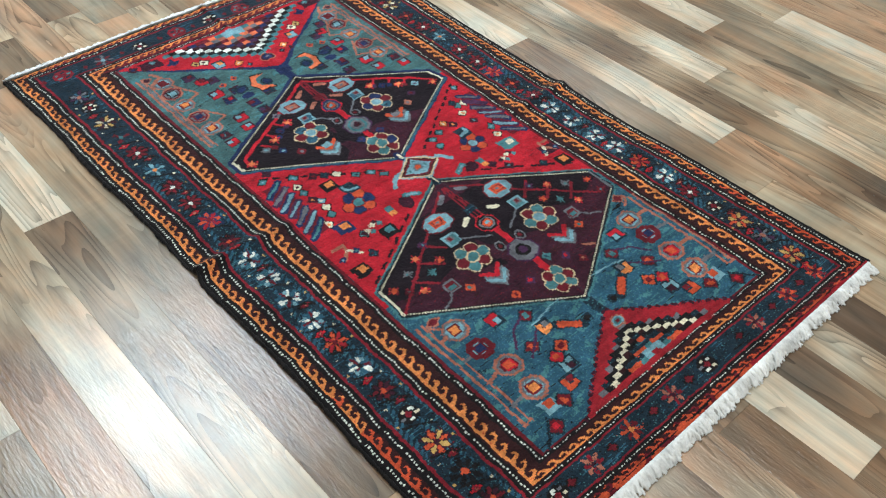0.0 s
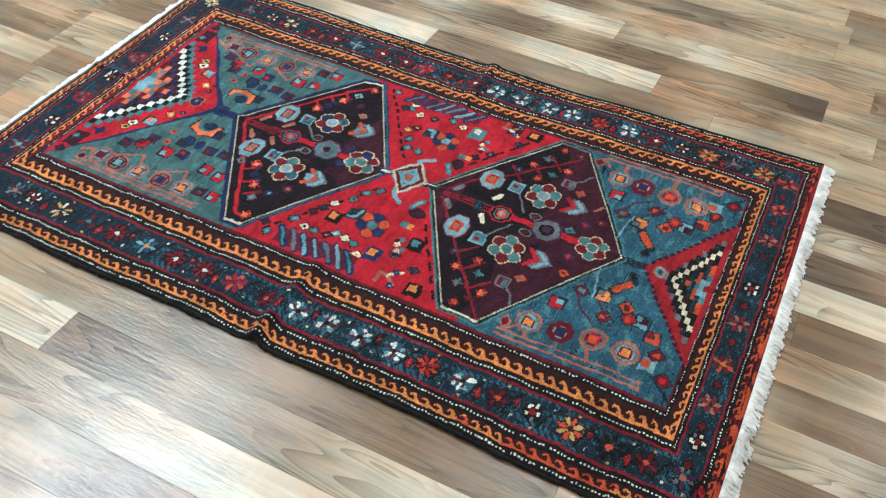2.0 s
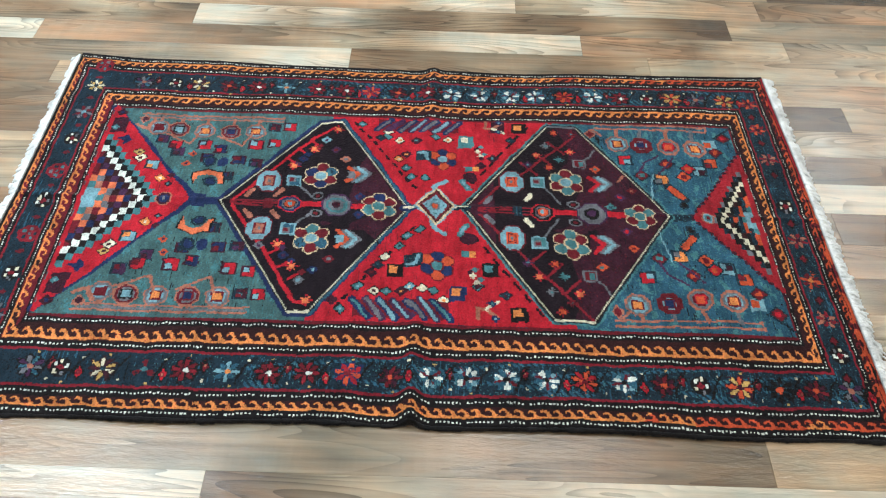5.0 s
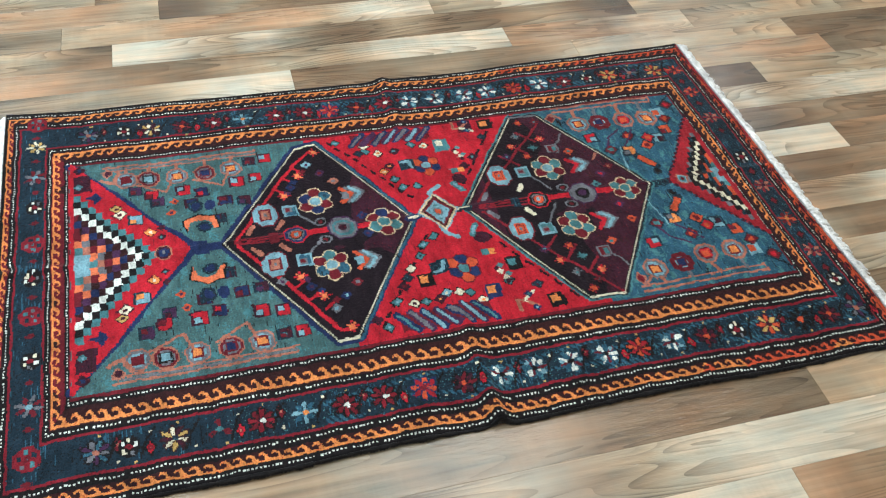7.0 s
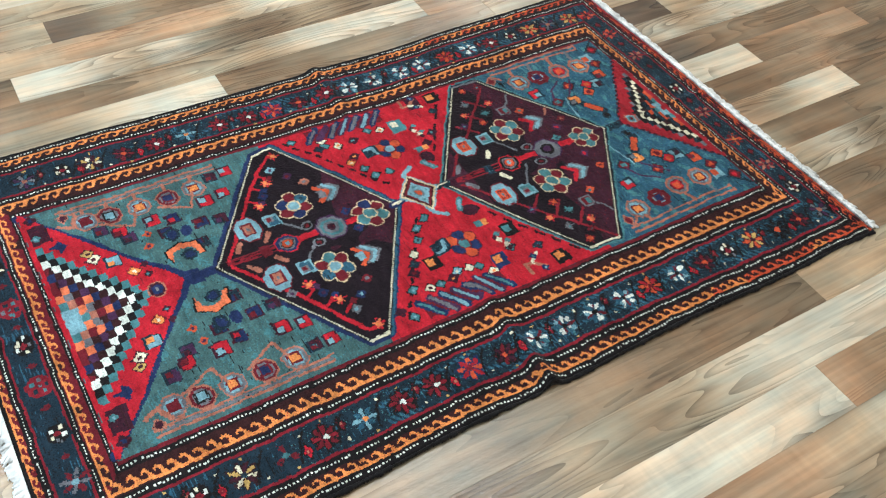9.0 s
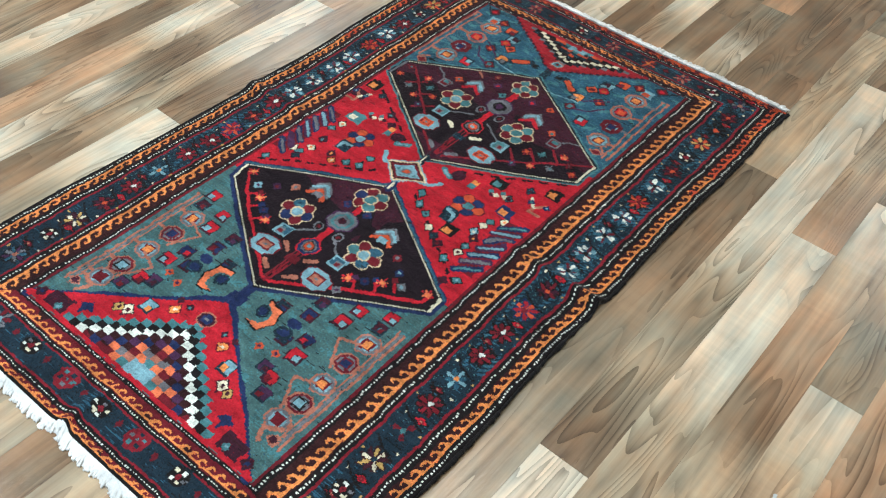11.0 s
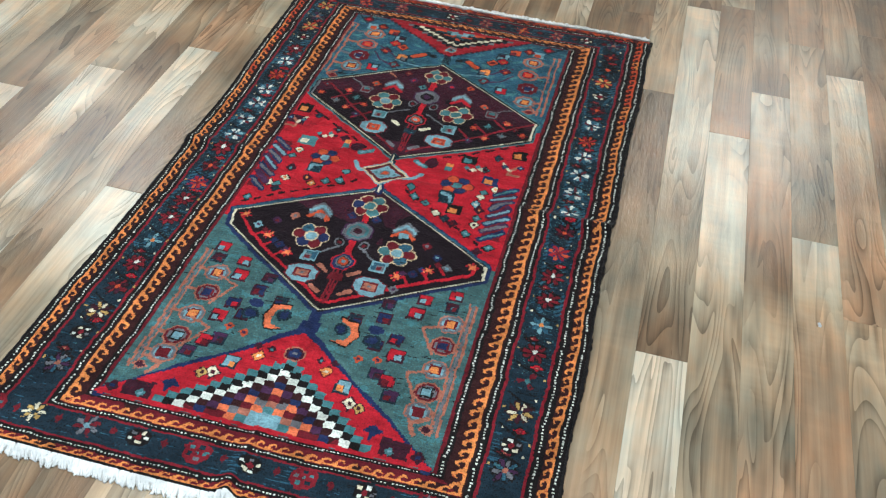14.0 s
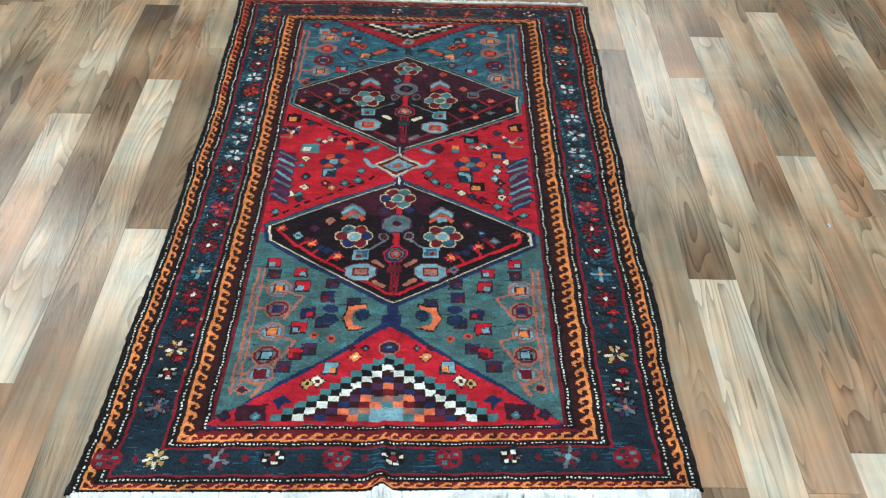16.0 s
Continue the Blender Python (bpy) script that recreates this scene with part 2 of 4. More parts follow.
# each knot row is beaten in a little unevenly, so the drawn lines wander by half a knot
KNOT_U, KNOT_V = 0.0032, 0.0029
KU = (np.floor(U / KNOT_U) + 0.5) * KNOT_U
KV = (np.floor(V / KNOT_V) + 0.5) * KNOT_V
WU = KU + 0.0010 * np.sin(KV * 61 + 1.3) + 0.0007 * np.sin(KV * 173 + KU * 40)
WV = KV + 0.0012 * np.sin(KU * 53 + 0.7) + 0.0008 * np.sin(KU * 181 + KV * 37)


def soft_noise(seed, step):
    """Smooth random field over the knots, about one in height."""
    g = np.random.default_rng(seed).normal(0, 1, (NU // step + 3, NV // step + 3))
    a, b = np.arange(NU) / step, np.arange(NV) / step
    i, j = a.astype(int), b.astype(int)
    fa, fb = (a - i)[:, None], (b - j)[None, :]
    return (g[i][:, j] * (1 - fa) + g[i + 1][:, j] * fa) * (1 - fb) + (g[i][:, j + 1] * (1 - fa) + g[i + 1][:, j + 1] * fa) * fb


WU = WU + 0.0006 * soft_noise(21, 4) + 0.0009 * soft_noise(22, 14)
WV = WV + 0.0006 * soft_noise(23, 4) + 0.0009 * soft_noise(24, 14)
RAGGED = soft_noise(25, 2)


def window(u0, u1, v0, v1):
    i0, i1 = max(0, int((u0 - U0) / CELL) - 2), min(NU, int((u1 - U0) / CELL) + 3)
    j0, j1 = max(0, int((v0 - V0) / CELL) - 2), min(NV, int((v1 - V0) / CELL) + 3)
    return slice(i0, i1), slice(j0, j1)


def fill(w, mask, dye):
    ink[w][mask] = ord(dye)


def poly(points, dye):
    us, vs = [p[0] for p in points], [p[1] for p in points]
    w = window(min(us), max(us), min(vs), max(vs))
    a, b = WU[w], WV[w]
    inside = np.zeros(a.shape, dtype=bool)
    for (x0, y0), (x1, y1) in zip(points, points[1:] + points[:1]):
        if y0 != y1:
            inside ^= ((y0 > b) != (y1 > b)) & (a < (x1 - x0) * (b - y0) / (y1 - y0) + x0)
    fill(w, inside, dye)
    return w, inside


def line(p, q, width, dye, dash=0.0, fine=False):
    (x0, y0), (x1, y1) = p, q
    w = window(min(x0, x1) - width, max(x0, x1) + width, min(y0, y1) - width, max(y0, y1) + width)
    a, b = (U[w] - x0, V[w] - y0) if fine else (WU[w] - x0, WV[w] - y0)
    dx, dy = x1 - x0, y1 - y0
    n = math.hypot(dx, dy) + 1e-9
    s = np.clip((a * dx + b * dy) / n, 0, n)
    near = (a - s * dx / n) ** 2 + (b - s * dy / n) ** 2 < (width / 2) ** 2
    if dash:
        near &= (s % dash) < dash * 0.6
    fill(w, near, dye)


def lines(points, width, dye, dash=0.0, closed=False, fine=False):
    for p, q in zip(points, points[1:] + (points[:1] if closed else [])):
        line(p, q, width, dye, dash, fine)


def disc(u, v, ru, rv, dye):
    w = window(u - ru, u + ru, v - rv, v + rv)
    fill(w, ((WU[w] - u) / ru) ** 2 + ((WV[w] - v) / rv) ** 2 < 1, dye)


def octa(u, v, ru, rv, dyes, steps=None):
    """Octagons inside one another, outer dye first."""
    for i, dye in enumerate(dyes):
        k = steps[i] if steps else 1 - i / len(dyes)
        w = window(u - ru, u + ru, v - rv, v + rv)
        a, b = np.abs(WU[w] - u) / (ru * k), np.abs(WV[w] - v) / (rv * k)
        fill(w, (np.maximum(a, b) < 1) & (a + b < 1.42), dye)


def rhomb(u, v, ru, rv, dyes, steps=None):
    for i, dye in enumerate(dyes):
        k = steps[i] if steps else 1 - i / len(dyes)
        w = window(u - ru, u + ru, v - rv, v + rv)
        fill(w, np.abs(WU[w] - u) / (ru * k) + np.abs(WV[w] - v) / (rv * k) < 1, dye)


def rect(u, v, ru, rv, dye):
    w = window(u - ru, u + ru, v - rv, v + rv)
    fill(w, (np.abs(WU[w] - u) < ru) & (np.abs(WV[w] - v) < rv), dye)


def blossom(u, v, r, petals, heart, lobes=4, turn=0.0, rim=None):
    """Round flower: lobes that alternate between the dyes in petals."""
    w = window(u - r * 1.2, u + r * 1.2, v - r * 1.2, v + r * 1.2)
    a, b = WU[w] - u, WV[w] - v
    rad, ang = np.hypot(a, b), np.arctan2(b, a) + turn
    k = len(petals) * lobes
    sector = np.floor(ang / (2 * math.pi) * k + 0.5).astype(int)
    lobe = np.abs(np.cos(ang * k / 2))
    rad = rad * (1 + 0.10 * RAGGED[w])
    if rim:
        fill(w, rad < r * (0.75 + 0.36 * lobe), rim)
    body = (rad < r * (0.42 + 0.53 * lobe)) & (lobe > 0.40) & (RAGGED[w] < 1.35)
    for i, dye in enumerate(petals):
        fill(w, body & (sector % len(petals) == i), dye)
    fill(w, rad < r * 0.24, heart)


def rosette(u, v, petals, heart, r=0.044, rim="i"):
    """Seven-disc flower of the medallions, outlined in ivory."""
    six = [(u + 0.66 * r * math.cos(math.radians(a)), v + 0.74 * r * math.sin(math.radians(a))) for a in (90, 30, -30, -90, -150, 150)]
    for x, y in six:
        disc(x, y, 0.425 * r, 0.445 * r, rim)
    disc(u, v, 0.5 * r, 0.5 * r, rim)
    for (x, y), dye in zip(six, petals):
        disc(x, y, 0.355 * r, 0.375 * r, dye)
    disc(u, v, 0.42 * r, 0.44 * r, rim)
    disc(u, v, 0.33 * r, 0.35 * r, heart)


def star(u, v, dye, heart="", r=0.013, rim=""):
    if rim:
        rhomb(u, v, r * 1.5, r * 1.5, rim)
    rhomb(u, v, r * 1.15, r * 1.15, dye)
    rect(u, v, r * 0.62, r * 0.62, dye)
    if heart:
        rect(u, v, r * 0.34, r * 0.34, heart)


def spiky(u, v, dye, heart="", r=0.012):
    """Small blossom with points at its corners, lighter in the heart."""
    rim = {"q": "r", "v": "z"}.get(dye, dye)
    for a, b in ((-1, 0), (1, 0), (0, -1), (0, 1)):
        rect(u + a * r * 0.85, v + b * r * 0.85, r * (0.5 if a else 0.2), r * (0.2 if a else 0.5), rim)
    for a, b in ((-1, -1), (1, 1), (-1, 1), (1, -1)):
        rect(u + a * r * 0.62, v + b * r * 0.62, r * 0.16, r * 0.16, dye)
    rect(u, v, r * 0.58, r * 0.58, dye)
    if heart:
        rect(u, v, r * 0.26, r * 0.26, heart)


def hook(u, v, dye, inner, rim="k", s=0.011, flip_u=False, flip_v=False):
    """L-shaped bud with a square in its crook."""
    f, h = (-1 if flip_u else 1), (-1 if flip_v else 1)
    rect(u, v, s * 1.55, s * 1.55, rim)
    rect(u + f * s * 0.15, v + h * s * 0.85, s * 1.2, s * 0.5, dye)
    rect(u + f * s * 0.85, v, s * 0.5, s * 1.3, dye)
    rect(u - f * s * 0.4, v - h * s * 0.4, s * 0.62, s * 0.62, inner)


# -- borders: the depth from the edge is the same drawing on all four sides, narrower at the ends --
depth_low = (V + 0.657) * 1000
depth_high = (0.620 - V) * 1000 * 275 / 253
depth_a = np.interp((U - U0) * 1000, (0, 18, 32, 42, 108, 118, 137, 159, 167, 400), (14, 46, 70, 84, 178, 193, 225, 259, 275, 700))
depth_b = np.interp((U1 - U) * 1000, (0, 9, 22, 34, 43, 102, 111, 127, 147, 155, 400), (14, 26, 46, 70, 84, 178, 193, 225, 259, 275, 700))
side = np.minimum(depth_low, depth_high)
ends = np.minimum(depth_a, depth_b)
depth = np.minimum(side, ends)
on_side = side <= ends
along = np.where(on_side, U, V)
wobble = 1.3 * np.sin(along * 37) + 0.9 * np.sin(along * 91 + 2) + 0.8 * soft_noise(31, 4)
dd = depth + wobble
SCROLL = ["hhhhhhhhh", "hhooohhhh", "hooooohhh", "hohhooohh", "hhhhhoohh", "hhhhhoooh", "hhhhhoooo", "ooooooooo", "ooooooooo"]
scroll = np.array([[ord(c) for c in r] for r in SCROLL[::-1]], dtype=np.uint8)


def guard(lo, hi, period):
    """A band of running hooks between lo and hi, base outwards."""
    band = (dd >= lo) & (dd < hi)
    drift = along + 0.0012 * soft_noise(33, 4) + 0.004 * np.sin(along * 23) + np.where(V > 0, 0.011, 0)
    col = np.floor((drift / period) % 1 * 9).astype(int)
    row = np.clip(np.floor((dd - lo) / (hi - lo) * 9).astype(int), 0, 8)
    ink[band] = scroll[row, col][band]


def beads(centre, half=2.1):
    """A row of white knots on black."""
    step = 0.0082
    k = np.floor(along / step)
    jit = ((k * 0.618) % 1 - 0.5) * 1.4
    on = ((along / step) % 1 < 0.40 + 0.22 * ((k * 0.733) % 1)) & (np.abs(dd - centre - jit) < half)
    ink[on & (np.floor(k * 0.377 % 1 * 17) > 0)] = ord("w")


ink[dd < 84] = ord("k")
guard(33, 58, 0.0275)
ink[(dd >= 81) & (dd < 88)] = ord("z")
ink[(dd >= 88) & (dd < 174)] = ord("s")
ink[(dd >= 175) & (dd < 182)] = ord("z")
ink[(dd >= 182) & (dd < 275)] = ord("k")
ink[(dd >= 202) & (dd < 250)] = ord("h")
guard(206, 239, 0.0285)
beads(70), beads(193), beads(259)
# the outermost beads run along the long sides only
keep = ink.copy()
beads(23)
ink[~on_side] = keep[~on_side]
ink[(dd >= 267) & (dd < 276)] = ord("d")
for sign in (-1, 1):  # the slate ground is knotted in bluer and blacker streaks
    streak = on_side & (U > -0.4) & (dd >= 88) & (dd < 174) & (np.sign(V) == sign) & (np.sin(U * 19 + 3 * np.sin(V * 70) + sign) > 0.55) & (np.sin(U * 400 + V * 310) > -0.2)
    ink[streak] = ord("b")
# madder red and gold in the end cords
ink[(U > U1 - 0.011 + 0.003 * soft_noise(54, 12)) & (V < 0.12)] = ord("o")
ink[(U > U1 - 0.010 + 0.003 * soft_noise(54, 12)) & (V >= 0.12)] = ord("f")
zone[depth < 275] = 1
zone[depth < 178] = 2
zone[depth < 84] = 3

# -- field grounds --
field = depth >= 275
ink[field & (U < -0.29)] = ord("g")
ink[field & (U >= -0.29) & (U < 0.325)] = ord("r")
ink[field & (U >= 0.325)] = ord("b")
streak = field & (U > 0.325) & (np.sin(U * 130 + 2 * np.sin(V * 26)) + 0.6 * np.sin(U * 61 + V * 90) + 0.5 * RAGGED > 1.1)
ink[streak] = ord("t")
streak = field & (U < -0.29) & (np.sin(U * 110 + 2 * np.sin(V * 21)) + 0.6 * np.sin(U * 47 + V * 80) + 0.5 * RAGGED > 1.2)
ink[streak] = ord("t")

# red triangle of the checked end
TRI_A = [(-0.622, 0.004), (-0.905, 0.385), (-0.905, -0.385)]
lines([(-0.905, 0.368), (-0.760, 0.192), (-0.735, 0.150), (-0.612, 0.004), (-0.740, -0.150), (-0.765, -0.196), (-0.905, -0.368)], 0.022, "n")
poly(TRI_A, "r")
rect(-0.585, 0.0, 0.040, 0.014, "n")
rect(-0.600, 0.0, 0.016, 0.024, "n")
# red triangle of the other end
TRI_B = [(0.651, -0.002), (0.826, 0.262), (0.826, -0.262)]
poly(TRI_B, "f")
lines([(0.826, 0.262), (0.651, -0.002), (0.826, -0.262)], 0.009, "m", 0.02)
rect(0.622, -0.003, 0.030, 0.012, "s")


# -- medallions --
MED_A = [(-0.545, 0.0), (-0.318, 0.335), (-0.265, 0.344), (-0.070, -0.002), (-0.288, -0.357), (-0.332, -0.357)]
MED_B = [(0.074, 0.001), (0.306, 0.350), (0.384, 0.350), (0.594, -0.001), (0.366, -0.358), (0.278, -0.358)]
lines(MED_A, 0.029, "n", closed=True)
lines([MED_A[2], MED_A[3], MED_A[4]], 0.030, "n")
lines([(-0.262, 0.350), (-0.064, -0.002), (-0.285, -0.362)], 0.012, "b")
w, m = poly(MED_A, "m")
zone[w][m] = 4
lines(MED_A, 0.0085, "k", closed=True)
lines(MED_A, 0.0044, "c", 0.0068, closed=True, fine=True)
lines([MED_A[1], MED_A[2]], 0.006, "c")
lines([MED_A[4], MED_A[5]], 0.007, "c")
lines(MED_B, 0.026, "t", closed=True)
lines(MED_B, 0.016, "s", closed=True)
w, m = poly(MED_B, "m")
zone[w][m] = 5
lines(MED_B, 0.0085, "k", closed=True)
lines(MED_B, 0.0044, "c", 0.0068, closed=True, fine=True)
lines([MED_B[1], MED_B[2]], 0.007, "e")
lines([MED_B[4], MED_B[5]], 0.007, "c")
# the ground darkens to black-brown in the middle of each medallion, dye lot by dye lot
ink[(zone == 4) & (ink == ord("m")) & (U + 0.05 * soft_noise(41, 25) < -0.20)] = ord("a")
ink[(zone == 5) & (U + 0.03 * soft_noise(42, 25) < 0.34) & (ink == ord("m"))] = ord("a")
ink[(zone == 5) & (U < 0.15) & (ink == ord("a"))] = ord("m")


def medallion_stem(u0, u1, v, ring, knot, blot):
    """Triple stem from the tip, its ring, and the stem that runs on to the far flower."""
    for off in (-0.012, 0.0, 0.012):
        line((u0, v + off * 0.4), (ring, v + off), 0.0050, "z")
    line((ring, v), (u1, v + (-0.003)), 0.017, "r")
    rect((u0 + ring) / 2 + 0.02, v, 0.012, 0.018, "d" if ring < 0 else "s")
    octa(ring, v, 0.030, 0.031, "rnekvl" if ring < 0 else "rkemvl", (1, 0.88, 0.66, 0.52, 0.42, 0.2))
    octa(blot, v, 0.038, 0.041, "uetem" if ring < 0 else "ueeku", (1, 0.90, 0.72, 0.52, 0.28))
    for s in (-1, 1):
        octa(knot, v + s * 0.034, 0.016, 0.013, "ekd", (1, 0.7, 0.4))


medallion_stem(-0.520, -0.165, 0.0, -0.369, -0.302, -0.251)
medallion_stem(0.108, 0.500, -0.004, 0.272, 0.352, 0.397)
# inner red rods of the first medallion
lines([(-0.516, 0.006), (-0.400, 0.176), (-0.335, 0.268), (-0.282, 0.316)], 0.008, "r")
lines([(-0.514, -0.012), (-0.405, -0.178), (-0.356, -0.270), (-0.321, -0.326), (-0.296, -0.330)], 0.010, "r")
for s in (1, -1):
    for i, (a, b) in enumerate(((-0.400, 0.180), (-0.372, 0.222), (-0.345, 0.258))):
        line((a, s * b), (a + 0.024, s * (b - 0.020)), 0.007, "r")
        star(a + 0.030, s * (b - 0.022), ("u", "n", "d")[i], r=0.010)
# rods and blossoms of the second
lines([(0.112, 0.02), (0.172, 0.098), (0.229, 0.145), (0.379, 0.312)], 0.007, "z")
lines([(0.112, -0.022), (0.172, -0.103), (0.363, -0.352)], 0.007, "z")
for s in (1, -1):
    for a, b in ((0.243, 0.165), (0.283, 0.209), (0.322, 0.258)):
        line((a - 0.02, s * (b + 0.022)), (a + 0.024, s * (b - 0.024)), 0.007, "z")
for a, b, dye in ((0.323, 0.323, "v"), (0.296, 0.266, "e"), (0.270, 0.223, "q"), (0.242, 0.181, "u"), (0.301, 0.172, "v"), (0.329, 0.208, "t"), (0.363, 0.245, "q"), (0.373, 0.322, "d"),
                  (0.225, -0.180, "u"), (0.249, -0.224, "q"), (0.289, -0.182, "v"), (0.308, -0.225, "t"), (0.275, -0.271, "e"), (0.342, -0.276, "q"), (0.296, -0.333, "v"), (0.323, -0.306, "d")):
    spiky(a, b, dye, "t" if dye in "eud" else "", 0.011)
for a, b in ((-0.328, 0.224), (-0.378, 0.149), (-0.272, 0.309), (-0.384, -0.146), (-0.340, -0.217), (-0.295, -0.323)):
    spiky(a, b, "q", "o", 0.013)
# seven-disc flowers
rosette(-0.301, 0.112, "dbdndn", "l")
rosette(-0.303, -0.123, "tdbdbd", "l")
rosette(-0.143, 0.001, "ndtdtd", "t")
rosette(0.341, 0.115, "dtdtdt", "l")
rosette(0.335, -0.115, "tdtdtd", "t")
rosette(0.520, -0.006, "dtdtdt", "t", 0.040)
# light-blue octagons
for a, b in ((-0.434, 0.087), (-0.435, -0.092), (0.198, 0.107), (0.191, -0.100)):
    octa(a, b, 0.030, 0.039, "dl", (1.10, 1.0))
    rect(a, b, 0.0155, 0.0205, "d" if a < 0 else "v"), rect(a, b, 0.0115, 0.0155, "p" if a < 0 else "d")
    rect(a, b, 0.0085, 0.0120, "p" if a < 0 else "v"), rect(a, b, 0.0040, 0.0060, "e")
# squares on forks
for a, b, c in ((-0.370, 0.090, "b"), (-0.364, -0.093, "b"), (0.267, 0.112, "t"), (0.257, -0.110, "t")):
    s = 1 if b > 0 else -1
    line((a + 0.010, b - s * 0.012), (a + 0.052, s * 0.030), 0.006, "e")
    rect(a, b, 0.020, 0.021, "l")
    rect(a + 0.002, b - s * 0.002, 0.014, 0.015, c)
    rect(a - 0.004, b + s * 0.004, 0.010, 0.010, "e")
    rect(a - 0.004, b + s * 0.004, 0.006, 0.006, "d")
# leaf pairs by the stem
for a, b, c in ((-0.476, 0.038, "p"), (-0.402, 0.041, "p"), (-0.470, -0.038, "p"), (-0.402, -0.041, "p"), (0.136, 0.034, "e"), (0.136, -0.036, "e"), (0.239, 0.050, "c"), (0.235, -0.042, "c")):
    s = 1 if b > 0 else -1
    lines([(a - 0.008, b - s * 0.010), (a + 0.006, b + s * 0.012)], 0.013, c)


def chevron(u, v, dye, other, s=1.0):
    for off, c, wd in ((0.0, dye, 0.012), (0.014, "e", 0.008), (0.024, other, 0.010), (0.034, "e", 0.006)):
        lines([(u - 0.026 * s + off, v + 0.028), (u + off, v), (u - 0.026 * s + off, v - 0.028)], wd, c)


chevron(-0.205, 0.122, "v", "l"), chevron(-0.215, -0.120, "v", "l")
chevron(0.428, 0.112, "r", "l"), chevron(0.416, -0.114, "r", "l")
rect(-0.222, 0.121, 0.010, 0.014, "e"), rect(-0.234, -0.120, 0.010, 0.014, "l")
# scattered buds in the medallions
for a, b, c, d in ((-0.241, 0.182, "p", "e"), (-0.269, 0.221, "u", "d"), (-0.301, 0.261, "l", "u"), (-0.254, -0.191, "d", "e"), (-0.289, -0.228, "n", "l"), (-0.321, -0.260, "e", "l"),
                   (-0.427, -0.152, "e", "u"), (-0.364, -0.182, "n", "u"), (-0.355, 0.179, "n", "u"), (-0.195, 0.035, "n", "u"), (-0.195, -0.032, "n", "u"),
                   (0.476, 0.065, "u", "r"), (0.477, -0.063, "u", "r"), (0.423, 0.173, "v", "t"), (0.404, -0.189, "v", "t"), (0.487, -0.120, "v", "d"), (0.447, 0.025, "t", "s"), (0.51, 0.09, "d", "p")):
    star(a, b, c, d, 0.013)
for a, b, s in ((0.384, 0.194, 1), (0.371, -0.218, -1)):
    rect(a, b, 0.017, 0.018, "e"), rect(a, b, 0.012, 0.013, "d"), rect(a + 0.004, b, 0.006, 0.010, "t")
    lines([(a + 0.014, b + s * 0.016), (a + 0.030, b + s * 0.030), (a + 0.044, b + s * 0.058)], 0.006, "e")
line((0.478, 0.125), (0.494, 0.150), 0.007, "p")

# -- centre knot --
HOOKS = ((1, 0.098), (-1, -0.088))
for s, b in HOOKS:
    lines([(-0.010, s * 0.05), (-0.004, b * 0.85), (0.016, b), (0.026, b + s * 0.006)], 0.013, "l")
line((-0.080, 0.0), (-0.040, 0.0), 0.020, "n"), line((-0.080, 0.0), (-0.055, 0.0), 0.006, "c")
line((0.040, 0.001), (0.080, 0.001), 0.020, "s"), line((0.044, 0.001), (0.080, 0.001), 0.006, "c")
w, m = poly([(-0.054, 0.0), (0.0, 0.082), (0.052, 0.002), (0.001, -0.066)], "l")
zone[w][m] = 6
rhomb(0.0, 0.006, 0.052, 0.072, "lihdlte", (1.06, 0.99, 0.87, 0.78, 0.64, 0.48, 0.30))
octa(0.0, 0.006, 0.020, 0.026, "lev", (1, 0.6, 0.42))

# -- red ground between the medallions --
for s in (1, -1):
    lines([(-0.228, s * 0.345), (-0.045, s * 0.062)], 0.008, "a", 0.034)
    lines([(0.250, s * 0.345), (0.085, s * 0.080)], 0.008, "a", 0.045)
rosette(0.018, 0.196, "nvnvnv", "l", 0.038, "d")
rosette(0.007, -0.203, "nvnvnv", "t", 0.042, "d")
for a, b, c, d in ((-0.120, -0.176, "c", ""), (-0.134, -0.206, "s", ""), (-0.151, -0.232, "m", "d"), (-0.179, -0.274, "t", "l"), (-0.057, -0.274, "l", "c"), (-0.139, -0.289, "c", "m"), (-0.112, -0.288, "t", "l"),
                   (-0.077, -0.286, "m", "o"), (-0.002, -0.283, "t", ""), (0.023, -0.310, "c", "o"), (-0.069, -0.102, "t", "l"), (-0.037, -0.086, "t", ""), (-0.087, -0.138, "t", "s"), (0.102, -0.263, "t", "m"), (0.168, -0.288, "s", "m"),
                   (-0.028, -0.283, "c", ""), (-0.215, -0.345, "t", "l"), (-0.235, -0.318, "m", ""),
                   (-0.135, 0.283, "t", ""), (-0.100, 0.194, "o", "c"), (-0.080, 0.212, "m", "o"), (-0.154, 0.276, "s", ""), (-0.133, 0.305, "c", ""), (-0.081, 0.157, "t", "l"), (-0.066, 0.120, "t", "l"), (-0.028, 0.111, "t", ""),
                   (-0.003, 0.290, "t", "l"), (0.030, 0.281, "c", "o"), (-0.055, 0.270, "m", "t"), (0.153, 0.202, "m", "t"), (0.202, 0.283, "s", ""), (-0.207, 0.338, "t", "l"), (-0.103, 0.270, "c", "o"), (0.118, 0.170, "m", "")):
    star(a, b, c, d, 0.0115, "a" if c in "ctlo" else "m")
for a, b, c, d in ((-0.093, -0.221, "k", "o"), (0.056, -0.289, "n", "o"), (0.196, -0.346, "k", "o"), (0.135, -0.207, "k", "t"), (0.227, 0.340, "k", "o"), (0.076, 0.266, "t", "o"), (0.080, 0.277, "t", "c")):
    rect(a, b, 0.020, 0.022, c)
    rect(a - 0.004, b + 0.004, 0.010, 0.011, d)
